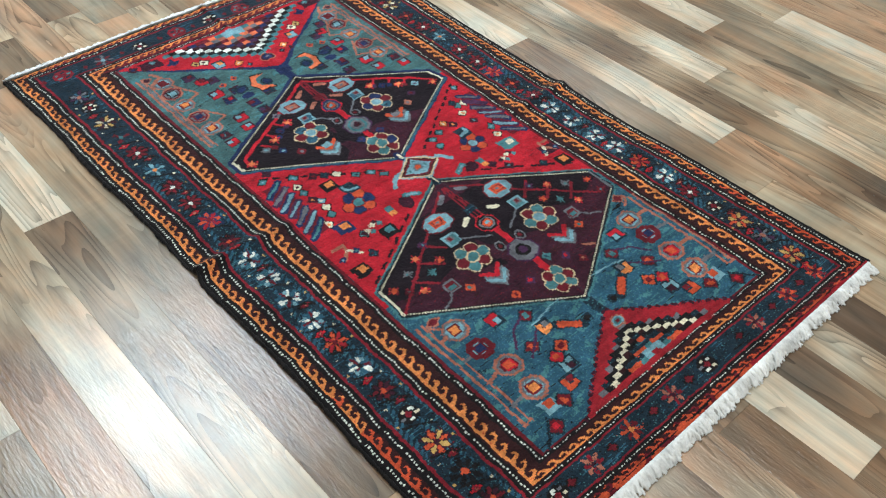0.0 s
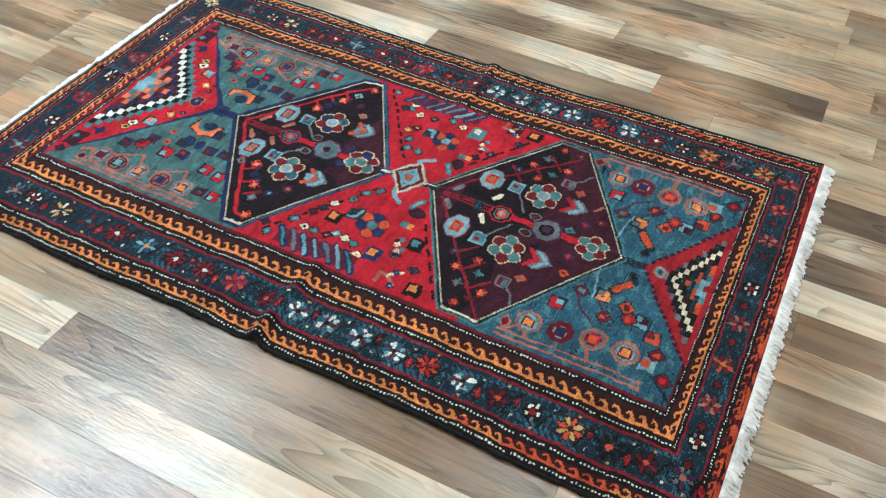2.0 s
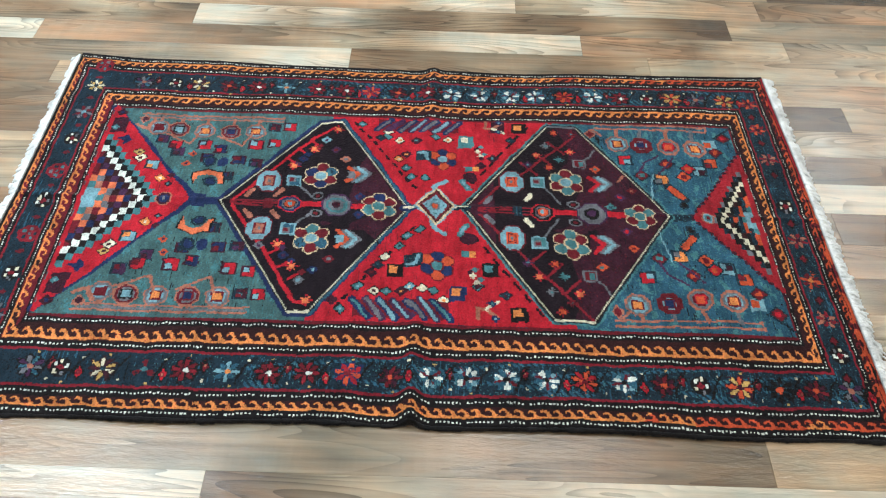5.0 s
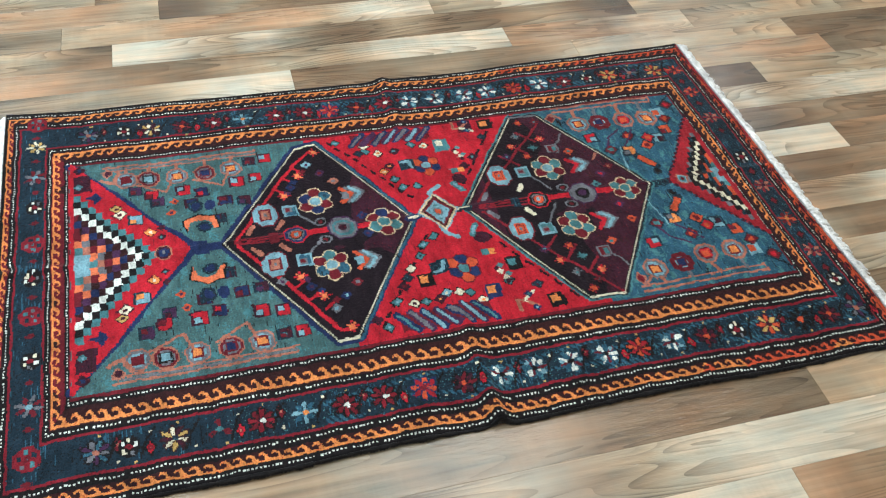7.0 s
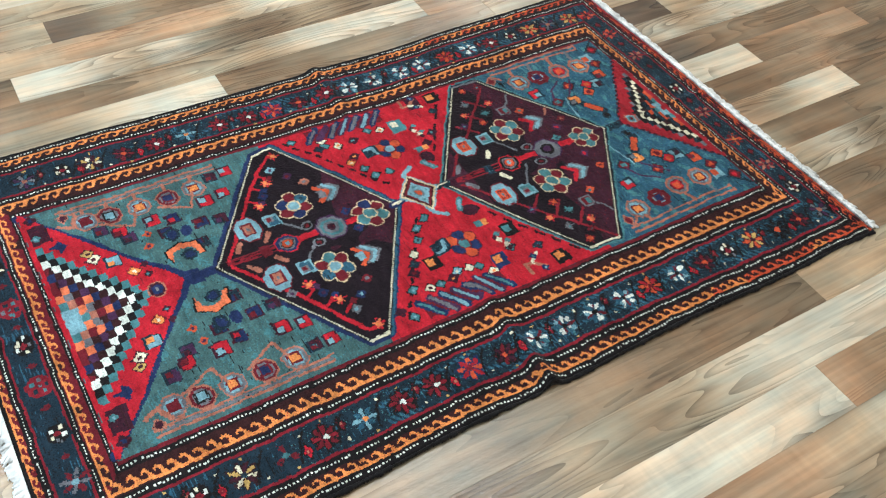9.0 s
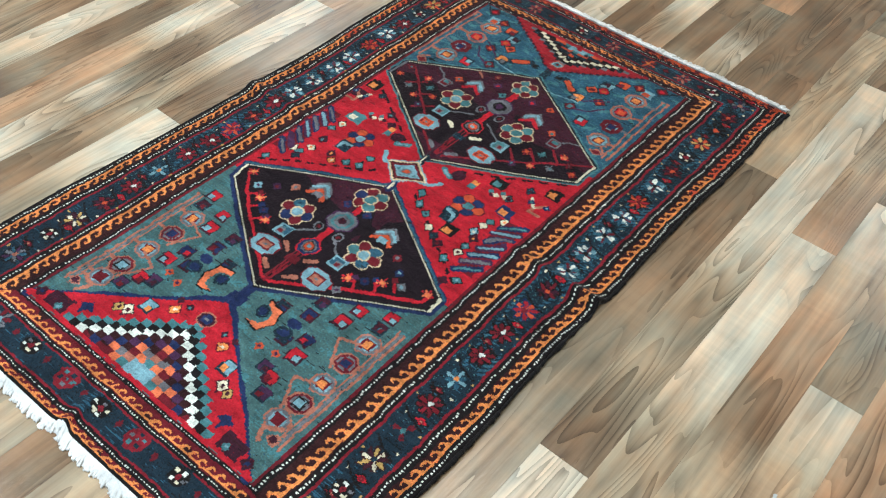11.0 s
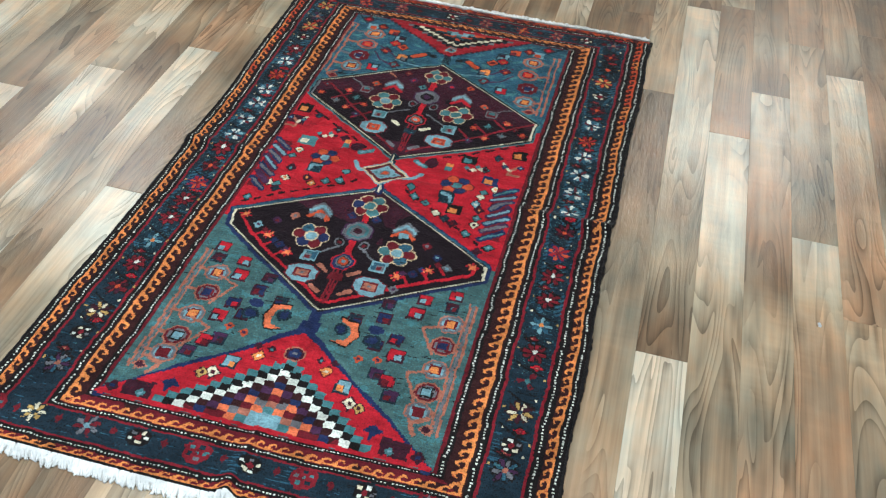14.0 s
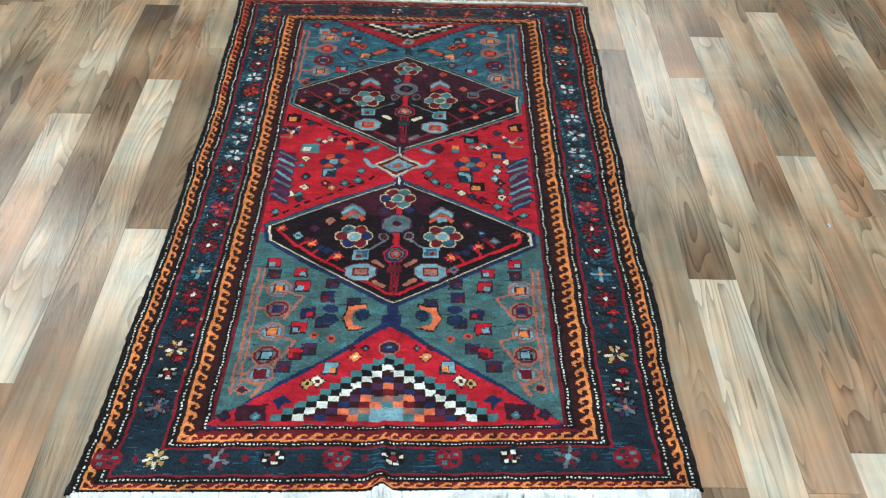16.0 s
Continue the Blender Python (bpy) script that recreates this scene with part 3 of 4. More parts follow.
for a, b in ((0.080, -0.162), (0.093, 0.155)):
    rect(a - 0.008, b, 0.010, 0.010, "t"), rect(a + 0.010, b, 0.008, 0.010, "o")
for a, b, s in ((0.069, -0.081, -1), (0.075, 0.090, 1)):
    disc(a + 0.014, b + s * 0.030, 0.020, 0.020, "m")
    lines([(a - 0.006, b + s * 0.014), (a + 0.008, b - s * 0.018)], 0.017, "t"), line((a - 0.004, b + s * 0.012), (a + 0.005, b - s * 0.012), 0.008, "l")
for a, b, s in ((-0.050, -0.190, 1), (-0.033, 0.203, -1)):
    rect(a, b, 0.022, 0.022, "s")
    lines([(a - 0.014, b - s * 0.012), (a + 0.006, b - s * 0.010), (a + 0.010, b + s * 0.014)], 0.010, "l")
for a, b in ((0.097, -0.240), (0.118, 0.222)):
    for k, c in enumerate("tmctcm"):
        star(a + 0.010 * math.cos(k * 2.1) + 0.004 * k - 0.01, b + 0.030 - 0.013 * k * 0.8, c, "", 0.0085)
for a, b, s in ((0.116, -0.330, -1), (0.150, 0.339, 1)):  # forked twig
    rect(a + 0.018, b + s * 0.004, 0.020, 0.026, "m" if s > 0 else "r")
    lines([(a - 0.016, b + s * 0.03), (a - 0.016, b), (a + 0.004, b), (a + 0.030, b + s * 0.024)], 0.009, "p")
    lines([(a + 0.004, b), (a + 0.034, b - s * 0.024)], 0.009, "c")
    star(a + 0.024, b + s * 0.028, "n", "l", 0.010), star(a + 0.020, b - s * 0.018, "n", "t", 0.010)


def barred(u0, u1, v0, v1, s, n):
    """A block of slanting bars, light blue over plum."""
    rect((u0 + u1) / 2, (v0 + v1) / 2, (u1 - u0) / 2, (v1 - v0) / 2, "d")
    for i in range(n):
        x = u0 + (i + 0.5) * (u1 - u0) / n
        lines([(x - 0.020, v1 if s > 0 else v0), (x - 0.002, (v0 + v1) / 2), (x + 0.020, v0 if s > 0 else v1)], 0.019, "nu"[i % 2])
        lines([(x - 0.018, (v1 if s > 0 else v0)), (x, (v0 + v1) / 2), (x + 0.016, v0 if s > 0 else v1)], 0.010 if i % 3 else 0.007, "l" if i in (3, 5) else "tel"[i % 3] if s > 0 else "eu"[i % 2])


barred(-0.185, 0.035, -0.368, -0.316, 1, 7)
barred(-0.162, 0.060, 0.312, 0.358, -1, 7)

# -- stepped chevrons at the ends: bands of knot squares --
def steps(apex, base, layers, cu, cv, mid=0.0, toward=-1):
    """Squares in steps that open from the apex towards the base."""
    n = int(round(abs(base - apex) / cu)) + 1
    for k in range(n):
        u = apex + toward * cu * k
        for s in (-1, 1):
            for e, pair in enumerate(layers):
                j = k - e
                if j < 0:
                    break
                rect(u, mid + s * j * cv, cu / 2 + 0.0006, cv / 2 + 0.0006, pair[(k + e) % len(pair)])


steps(-0.712, -0.886, ["tt", "kk", "ww", "hh", "nu", "qh", "de", "pq", "tl", "ll", "ll"], 0.0173, 0.0232, 0.003)
steps(0.708, 0.808, ["eks", "kk", "cc", "kh", "sk", "vs", "sv", "tl", "ll"], 0.0107, 0.0194, -0.006, 1)

# -- eyes and lattices of the green end --
for s, rows in ((1, ((-0.497, 0.284), (-0.565, 0.280), (-0.637, 0.281), (-0.708, 0.286), (-0.764, 0.288))), (-1, ((-0.497, -0.318), (-0.566, -0.316), (-0.640, -0.318), (-0.708, -0.315), (-0.766, -0.312)))):
    edge = s * 0.352 if s > 0 else s * 0.370
    for k in (0.0, 0.016):
        lines([(-0.820, edge - s * (0.005 + k)), (-0.425, edge - s * (0.005 + k))], 0.0065, "p")
    line((-0.80, edge - s * 0.013), (-0.43, edge - s * 0.013), 0.006, "e")
    for i, (a, b) in enumerate(rows):
        line((a, b), (a + 0.004, edge - s * 0.021), 0.010, "p")
        tip = (a + 0.040, b - s * 0.060)
        if i in (1, 3):
            lines([(a - 0.030, b - s * 0.022), tip, (a + 0.060, b - s * 0.010)], 0.007, "p")
        octa(a, b, 0.027, 0.029, ("pel", "pde", "pel", "pde", "pel")[i], (1.06, 0.92, 0.70))
        rect(a, b, 0.0145, 0.0145, "dddkd"[i])
        rect(a, b, 0.0105, 0.0105, "onoll"[i] if i < 4 else "d")
    lines([(-0.825, edge - s * 0.055), (-0.795, edge - s * 0.07), (-0.780, edge - s * 0.03)], 0.010, "p")
    rhomb(-0.808, edge - s * 0.030, 0.014, 0.020, "pm", (1, 0.7))
    for a, b, c, d in ((-0.487, 0.228, "r", "l"), (-0.626, 0.220, "r", "l")):
        hook(a, s * b, c, d, "m", 0.013, False, s > 0)
    for a, b, c, d in ((-0.525, 0.160, "n", "d"), (-0.579, 0.204, "n", "r"), (-0.545, 0.095, "s", "n"), (-0.690, 0.190, "u", "m"), (-0.704, 0.220, "r", "d"), (-0.744, 0.240, "u", "d"), (-0.446, 0.306, "m", "d"), (-0.440, 0.238, "r", "l"), (-0.405, 0.310, "r", "l"), (-0.478, 0.155, "m", "u"), (-0.61, 0.165, "n", "s")):
        hook(a, s * b, c, d, "s" if c in "mu" else "m", 0.0115, (a * 1000) % 2 > 1, s * ((a * 500) % 2 - 1) > 0)
    for a, b in ((-0.662, 0.140), (-0.651, 0.181)):
        star(a, s * b, "v", "u", 0.011)
    # crescent with dark buds on both sides
    octa(-0.586, s * 0.072, 0.018, 0.017, "sn", (1, 0.6))
    octa(-0.600, s * 0.152, 0.018, 0.022, "sn", (1, 0.6)), octa(-0.565, s * 0.150, 0.014, 0.018, "n", (1,))
    moon = ((-0.551, 0.065), (-0.557, 0.106), (-0.596, 0.117), (-0.633, 0.099), (-0.627, 0.061), (-0.617, 0.090), (-0.596, 0.098), (-0.572, 0.092), (-0.562, 0.066))
    poly([(-0.593 + (a + 0.593) * 1.12, s * (0.090 + (b - 0.090) * 1.16)) for a, b in moon], "k")
    poly([(a, s * b) for a, b in moon], "q")
    # red triangle
    star(-0.715, s * 0.082, "o", "c", 0.013, "d"), star(-0.690, s * 0.060, "m", "t", 0.010), star(-0.687, s * 0.092, "m", "", 0.010)
    hook(-0.748, s * 0.133, "l", "o", "s", 0.012, False, s < 0)
    star(-0.785, s * 0.160, "c", "m", 0.014, "m"), star(-0.793, s * 0.184, "y", "m", 0.012, "m")
    poly([(-0.822, s * 0.232), (-0.842, s * 0.210), (-0.846, s * 0.224), (-0.868, s * 0.232), (-0.846, s * 0.242), (-0.842, s * 0.256)], "n")
    rect(-0.872, s * 0.290, 0.022, 0.032, "m"), star(-0.882, s * 0.280, "t", "l", 0.011)
    star(-0.880, s * 0.345, "m", "n", 0.016)
octa(-0.687, 0.004, 0.020, 0.026, "pmne", (1, 0.85, 0.6, 0.2))

# -- eyes of the blue end --
for s, rows in ((1, ((0.495, 0.284), (0.560, 0.277), (0.634, 0.274), (0.705, 0.270))), (-1, ((0.473, -0.301), (0.548, -0.296), (0.621, -0.281), (0.697, -0.284)))):
    for k in (0.0, 0.017):
        line((0.415 if s < 0 else 0.44, s * (0.368 - k)), (0.750, s * (0.362 - k)), 0.0065, "p")
    line((0.750, s * 0.366), (0.750, s * 0.343), 0.0065, "p")
    rhomb(0.425, s * 0.325, 0.016, 0.022, "pd", (1, 0.7))
    lines([(0.432, s * 0.345), (0.455, s * 0.320)], 0.007, "p")
    for i, (a, b) in enumerate(rows):
        line((a, b), (a + 0.004, s * 0.347), 0.010, "e" if i % 2 else "p")
        if i >= 2 or i == 0:
            octa(a, b, 0.030, 0.033, "p", (1,))
        octa(a, b, 0.027, 0.030, ("el", "ddl", "edd", "ele")[i], ((0.95, 0.78), (1.1, 0.9, 0.6), (0.9, 0.68, 0.6), (0.88, 0.7, 0.6))[i])
        rect(a, b, 0.0140, 0.0150, "ddrd"[i])
        rect(a, b, 0.0100, 0.0110, "onvo"[i])
    for a, b, c, d, f in ((0.510, 0.215, "r", "l", 1), (0.594, 0.140, "o", "e", 0), (0.704, 0.180, "l", "m", 1), (0.738, 0.212, "v", "d", 0)):
        hook(a, s * b, c, d, "s", 0.013, bool(f), s < 0)
    lines([(0.612, s * 0.115), (0.628, s * 0.090), (0.646, s * 0.068)], 0.026, "s"), lines([(0.616, s * 0.108), (0.640, s * 0.076)], 0.018, "v")
    octa(0.640, s * 0.046, 0.013, 0.015, "sk", (1, 0.6))
    for a, b, c, d in ((0.545, 0.152, "d", "t"), (0.657, 0.155, "v", "d"), (0.674, 0.186, "r", "v"), (0.795, 0.318, "d", "r"), (0.620, 0.205, "d", "v"), (0.76, 0.258, "d", "v")):
        rhomb(a, s * b, 0.021, 0.022, "s" + c, (1.15, 0.9)), rect(a, s * b, 0.007, 0.007, d)
    rect(0.752, s * 0.292, 0.018, 0.018, "l"), rect(0.746, s * 0.288, 0.010, 0.011, "v")
    lines([(0.540, s * 0.165), (0.560, s * 0.205), (0.600, s * 0.235)], 0.006, "u")
    lines([(0.590, s * 0.160), (0.615, s * 0.190), (0.640, s * 0.225)], 0.006, "u")
    line((0.560, s * 0.060), (0.575, s * 0.160), 0.004, "l")
    lines([(0.770, s * 0.320), (0.820, s * 0.365)], 0.006, "s")
octa(0.693, -0.001, 0.016, 0.022, "pltd", (1, 0.8, 0.55, 0.3))

# -- flowers of the main border --
def border_flower(u, v, kind):
    if kind == "w":
        blossom(u, v, 0.028, "wdb", "k", 3, u * 9, "b")
        for k in range(4):
            star(u + 0.020 * math.cos(k * 1.6 + u * 9), v + 0.020 * math.sin(k * 1.6 + u * 9), "l" if k % 2 else "w", "", 0.006)
    elif kind == "r":
        blossom(u, v, 0.029, "zd", "m", 4, 0.2, "k")
        star(u + 0.004, v - 0.002, "w", "", 0.007)
    elif kind == "d":
        blossom(u, v, 0.027, "dm", "v", 4, 0.3, "k")
    elif kind == "l":
        blossom(u, v, 0.028, "lb", "o", 4, 0.1, "s")
    elif kind == "v":
        blossom(u, v, 0.030, "vf", "d", 4, 0.25, "n" if u < 0 else "k")
    elif kind == "o":
        blossom(u, v, 0.030, "vy", "m", 4, 0.2, "m")
    elif kind == "y":
        blossom(u, v, 0.028, "cym", "s", 3, 0.3, "h")
    elif kind == "e":
        blossom(u, v, 0.029, "eub", "p", 3, 0.2, "k")
    elif kind == "x":
        octa(u, v, 0.021, 0.024, "k", (1,))
        for k in range(5):
            t = k * 1.257 + u * 9 + v * 5 + 0.25 * math.sin(k * 7 + v * 40)
            rect(u + 0.013 * math.cos(t), v + 0.017 * math.sin(t), 0.0036, 0.0050, "wcewc"[k])
        star(u, v, "z", "d", 0.008)
    elif kind == "s":
        blossom(u, v, 0.036, "k", "v", 8, 0.2, "s")


LOW = "exy.rlrrvdwwwwvwdxosde"
LOW_AT = (-0.858, -0.794, -0.705, -0.615, -0.530, -0.439, -0.352, -0.269, -0.180, -0.091, -0.003, 0.076, 0.159, 0.246, 0.328, 0.413, 0.497, 0.577, 0.661, 0.747, 0.824, 0.899)
HIGH = "exydrlrrvdrwwwwvwrxoeo"
HIGH_AT = (-0.853, -0.761, -0.690, -0.607, -0.522, -0.440, -0.349, -0.266, -0.193, -0.114, -0.032, 0.041, 0.124, 0.211, 0.285, 0.366, 0.449, 0.528, 0.607, 0.680, 0.752, 0.833)
for v, kinds, places in ((-0.526, LOW, LOW_AT), (0.494, HIGH, HIGH_AT)):
    for i, (kind, u) in enumerate(zip(kinds, places)):
        if kind == ".":
            blossom(u, v, 0.028, "ds", "t", 3, 0.5, "s")
        border_flower(u, v, kind)
        half = 0.041
        if i % 3 != 2:
            rhomb(u + half, v + 0.012 * (-1) ** i, 0.009, 0.018, "kr" if i % 2 else "kd", (1.3, 0.9))
            star(u + half, v + 0.012 * (-1) ** i, "z", "p", 0.006)
        star(u + half, v - 0.028 * (-1) ** i, "c", "", 0.0034), star(u + 0.008, v + 0.037 * (-1) ** i, "y", "", 0.0032)
        lines([(u + half - 0.022, v - 0.030), (u + half - 0.006, v + 0.010), (u + half + 0.010, v + 0.034)], 0.005, "k")
for v, kind in ((0.341, "e"), (0.227, "x"), (0.099, "d"), (-0.015, "x"), (-0.132, "d"), (-0.262, "x"), (-0.383, "e"), (-0.509, "d"), (0.463, "y"), (0.560, "d")):
    u = -0.987
    if kind == "y":
        blossom(u, v, 0.026, "yc", "s", 4, 0.6)
    elif kind == "d":
        octa(u, v, 0.026, 0.029, "z", (1,))
        for k in range(5):
            t = k * 1.257 + v * 9
            rect(u + 0.015 * math.cos(t), v + 0.017 * math.sin(t), 0.0045, 0.0055, "tsets"[k])
        star(u, v, "d", "t", 0.007)
    else:
        blossom(u, v, 0.030, {"e": "ed", "d": "zd", "x": "s"}[kind], "l" if kind == "e" else "p", 4, 0.3)
    if kind == "x":
        border_flower(u, v, "x")
    rhomb(u, v - 0.058, 0.012, 0.008, "d")
for v, kind in ((0.480, "v"), (0.363, "v"), (0.230, "p"), (0.049, "w"), (-0.072, "p"), (-0.205, "e"), (-0.327, "p"), (-0.43, "w")):
    u = 0.901
    blossom(u, v, 0.026, {"v": "vz", "p": "zp", "w": "s", "e": "vd"}[kind], "m" if kind != "e" else "o", 4, 0.3)
    if kind == "w":
        border_flower(u, v, "x")
    rhomb(u, v - 0.062, 0.010, 0.013, "kd", (1.3, 0.9))
ink[(ink == ord("h")) & ~on_side & (U < -0.88) & (soft_noise(52, 20) > -0.6)] = ord("d")
madder = (ink == ord("o")) & ~on_side & (U > 0.88) & (dd < 70)
ink[madder] = ord("v")
ink[madder & (soft_noise(53, 6) > 0.35)] = ord("d")
redder = (ink == ord("o")) & (dd < 70) & (U > 0.35) & (soft_noise(51, 14) + 2.5 * (U - 0.5) > 0)
ink[redder] = ord("v")
# abrash: runs of knots along a row, dyed a little darker or lighter
def rows_noise(seed, run):
    g = np.random.default_rng(seed).normal(0, 1, (NU, NV // run + 3))
    b = np.arange(NV) / run
    j = b.astype(int)
    return g[:, j] * (1 - (b - j)) + g[:, j + 1] * (b - j)


dash = rows_noise(61, 9) + 0.6 * soft_noise(62, 24)
for ground, dark, pale in (("g", "b", "t"), ("b", "s", "t"), ("s", "k", "b"), ("r", "z", ""), ("m", "a", "h")):
    here = ink == ord(ground)
    ink[here & (dash < -2.0)] = ord(dark)
    if pale:
        ink[here & (dash > 1.60)] = ord(pale)
# single knots of the neighbouring tone
speck = rng.random((NU, NV))
ink[(ink == ord("s")) & (speck > 0.97) & (U > -0.6)] = ord("b")
ink[(ink == ord("s")) & (speck < 0.07)] = ord("k")
ink[(ink == ord("b")) & (speck > 0.94)] = ord("t")
ink[(ink == ord("g")) & (speck > 0.96)] = ord("t")
ink[(ink == ord("g")) & (speck < 0.02)] = ord("b")
ink[(ink == ord("r")) & (speck < 0.02)] = ord("z")
ink[(ink == ord("m")) & (speck < 0.03)] = ord("d")
ink[(ink == ord("o")) & (speck < 0.06)] = ord("v")


# -- the cloth: thickness, waves, the fold across the middle --
THICK = 0.011


def cloth(u, v):
    """Place of the pile's top for arrays of design points."""
    k = np.where(v > 0, (-0.012 + 0.035 * u * u) / 0.62, 0.0)
    y = v * (1 + k) - 0.009 + 0.019 * u - 0.008 * u * u
    x = u - v * (0.032 - 0.012 * u)
    z = THICK + 0.0022 * (np.sin(u * 7.3 + 2 * v) * np.sin(v * 8.1 + 1) + 0.6 * np.sin(u * 17 - 9 * v))
    across = u + 0.030 - 0.02 * v + 0.006 * np.sin(v * 9)
    lift = 0.015 * np.clip((-v - 0.40) / 0.2, 0, 1) + 0.005 + 0.005 * np.clip((v - 0.3) / 0.3, 0, 1)
    z = z + lift * np.exp(-(across / 0.020) ** 2) - 0.35 * lift * np.exp(-((across + 0.055) / 0.03) ** 2)
    y = y + 0.35 * lift * np.exp(-(across / 0.022) ** 2) * (v < 0)
    z = z + 0.0028 * np.exp(-((v - 0.004) / 0.007) ** 2) - 0.0016 * np.exp(-((v - 0.026) / 0.014) ** 2)
    y = y + 0.003 * np.sin(u * 11 + 2 * np.sign(v)) * np.clip((np.abs(v) - 0.45) / 0.2, 0, 1)
    crease = np.exp(-((v + 0.005 + 0.02 * np.sin(u * 14)) / 0.018) ** 2) * np.clip((-u - 0.80) / 0.25, 0, 1)
    z = z + 0.010 * crease
    x = x + 0.010 * crease * np.clip((-u - 0.95) / 0.1, 0, 1)
    return x, y, np.maximum(z, 0.006)


eu = np.linspace(U0, U1, NU + 1)
ev = np.linspace(V0, V1, NV + 1)
GU, GV = np.meshgrid(eu, ev, indexing="ij")
ju, jv = rng.normal(0, 0.00034, GU.shape), rng.normal(0, 0.00034, GU.shape)
px, py, pz = cloth(GU + ju, GV + jv)
pz = pz + rng.normal(0, 0.00048, GU.shape)
# the pile leans over at the rim
rim = np.minimum(np.minimum(GU - U0, U1 - GU), np.minimum(GV - V0, V1 - GV))
pz = pz - 0.004 * np.clip(1 - rim / 0.007, 0, 1) ** 2
points = np.stack([px, py, pz], axis=-1).reshape(-1, 3)
idx = np.arange((NU + 1) * (NV + 1)).reshape(NU + 1, NV + 1)
quads = np.stack([idx[:-1, :-1], idx[1:, :-1], idx[1:, 1:], idx[:-1, 1:]], axis=-1).reshape(-1, 4)
slot = np.zeros(256, dtype=np.int32)
for i, letter in enumerate(DYE_ORDER):
    slot[ord(letter)] = i
mat_index = slot[ink].reshape(-1)
inner = zone == 0
zone[inner & (U < -0.29)] = 7
zone[inner & (U >= 0.325)] = 8
for corner, number in ((TRI_A, 9), (TRI_B, 10)):
    (a0, b0), (a1, b1), (a2, b2) = corner
    span = (U - a0) / (a1 - a0)
    zone[inner & (span > 0) & (V < b0 + (b1 - b0) * span) & (V > b0 + (b2 - b0) * span)] = number
flat_zone = zone.reshape(-1)

rug = tagged(new("rug"), "hand-knotted red, teal and maroon wool rug with two medallions", "rug")
PARTS = ((0, "red_ground", "red ground with scattered stars"), (7, "green_ground", "grey-green ground with a row of eyes"), (8, "blue_ground", "streaky blue ground with a row of eyes"), (9, "end_panel", "red triangle with a checked chevron"), (10, "end_panel", "dark red triangle with a checked chevron"), (1, "inner_border", "black guard stripe with orange running hooks"), (2, "main_border", "dark slate border with scattered flowers"),
         (3, "outer_border", "black outer guard stripe with orange hooks"), (4, "medallion", "dark maroon medallion with ivory-outlined flowers"), (5, "medallion", "dark maroon medallion with branches"), (6, "centre_diamond", "light-blue diamond outlined in cream"))
for z_id, name, label in PARTS:
    faces = quads[flat_zone == z_id]
    used, packed = np.unique(faces, return_inverse=True)
    grid_mesh(name, points[used], packed.reshape(-1, 4), [DYES[c] for c in DYE_ORDER], mat_index[flat_zone == z_id], rug, label)


def selvedge(v_edge, sign):
    """Overcast cord along a long side: a lumpy roll of dark wool from the pile down to the floor."""
    n, ring = 700, 8
    us = np.linspace(U0 + 0.002, U1 - 0.002, n)
    x, y, z = cloth(us, np.full(n, v_edge))
    lump = np.interp(np.arange(n), np.arange(0, n + 4, 4), rng.normal(0, 1, len(np.arange(0, n + 4, 4))))
    r = 0.0040 + 0.0008 * np.sin(us * 900) + rng.normal(0, 0.0006, n) + 0.0013 * lump + 0.0012 * np.interp(np.arange(n), np.arange(0, n + 25, 25), rng.normal(0, 1, len(np.arange(0, n + 25, 25))))
    r = np.maximum(r, 0.0022)
    verts = []
    for k in range(ring):
        a = 2 * math.pi * k / ring
        verts.append(np.stack([x, y + sign * (0.001 + r * math.cos(a)), np.maximum(z * 0.5 + (z * 0.5 + 0.0006) * math.sin(a), 0.0004)], axis=-1))
    verts = np.stack(verts, axis=1).reshape(-1, 3)
    ids = np.arange(n * ring).reshape(n, ring)
    q = np.stack([ids[:-1], ids[1:], np.roll(ids[1:], -1, axis=1), np.roll(ids[:-1], -1, axis=1)], axis=-1).reshape(-1, 4)
    grid_mesh("selvedge", verts, q, [SELVEDGE], np.zeros(len(q)), rug, "black overcast wool edge")


selvedge(V0, -1)
selvedge(V1, 1)


def end_side(u_edge, name):
    """The end of the cloth from the pile down to the floor."""
    n = 500
    vs = np.linspace(V0, V1, n)
    x, y, z = cloth(np.full(n, u_edge), vs)
    s = 1 if u_edge > 0 else -1
    top = np.stack([x, y, z - 0.0035], axis=-1)
    low = np.stack([x + s * 0.004, y, np.full(n, 0.0008)], axis=-1)
    verts = np.concatenate([top, low])
    i = np.arange(n - 1)
    q = np.stack([i, i + 1, i + 1 + n, i + n], axis=-1)
    grid_mesh(name, verts, q, [FRINGE], np.zeros(len(q)), rug, "white cotton weft end")


end_side(U0, "end_web")
end_side(U1, "end_web")


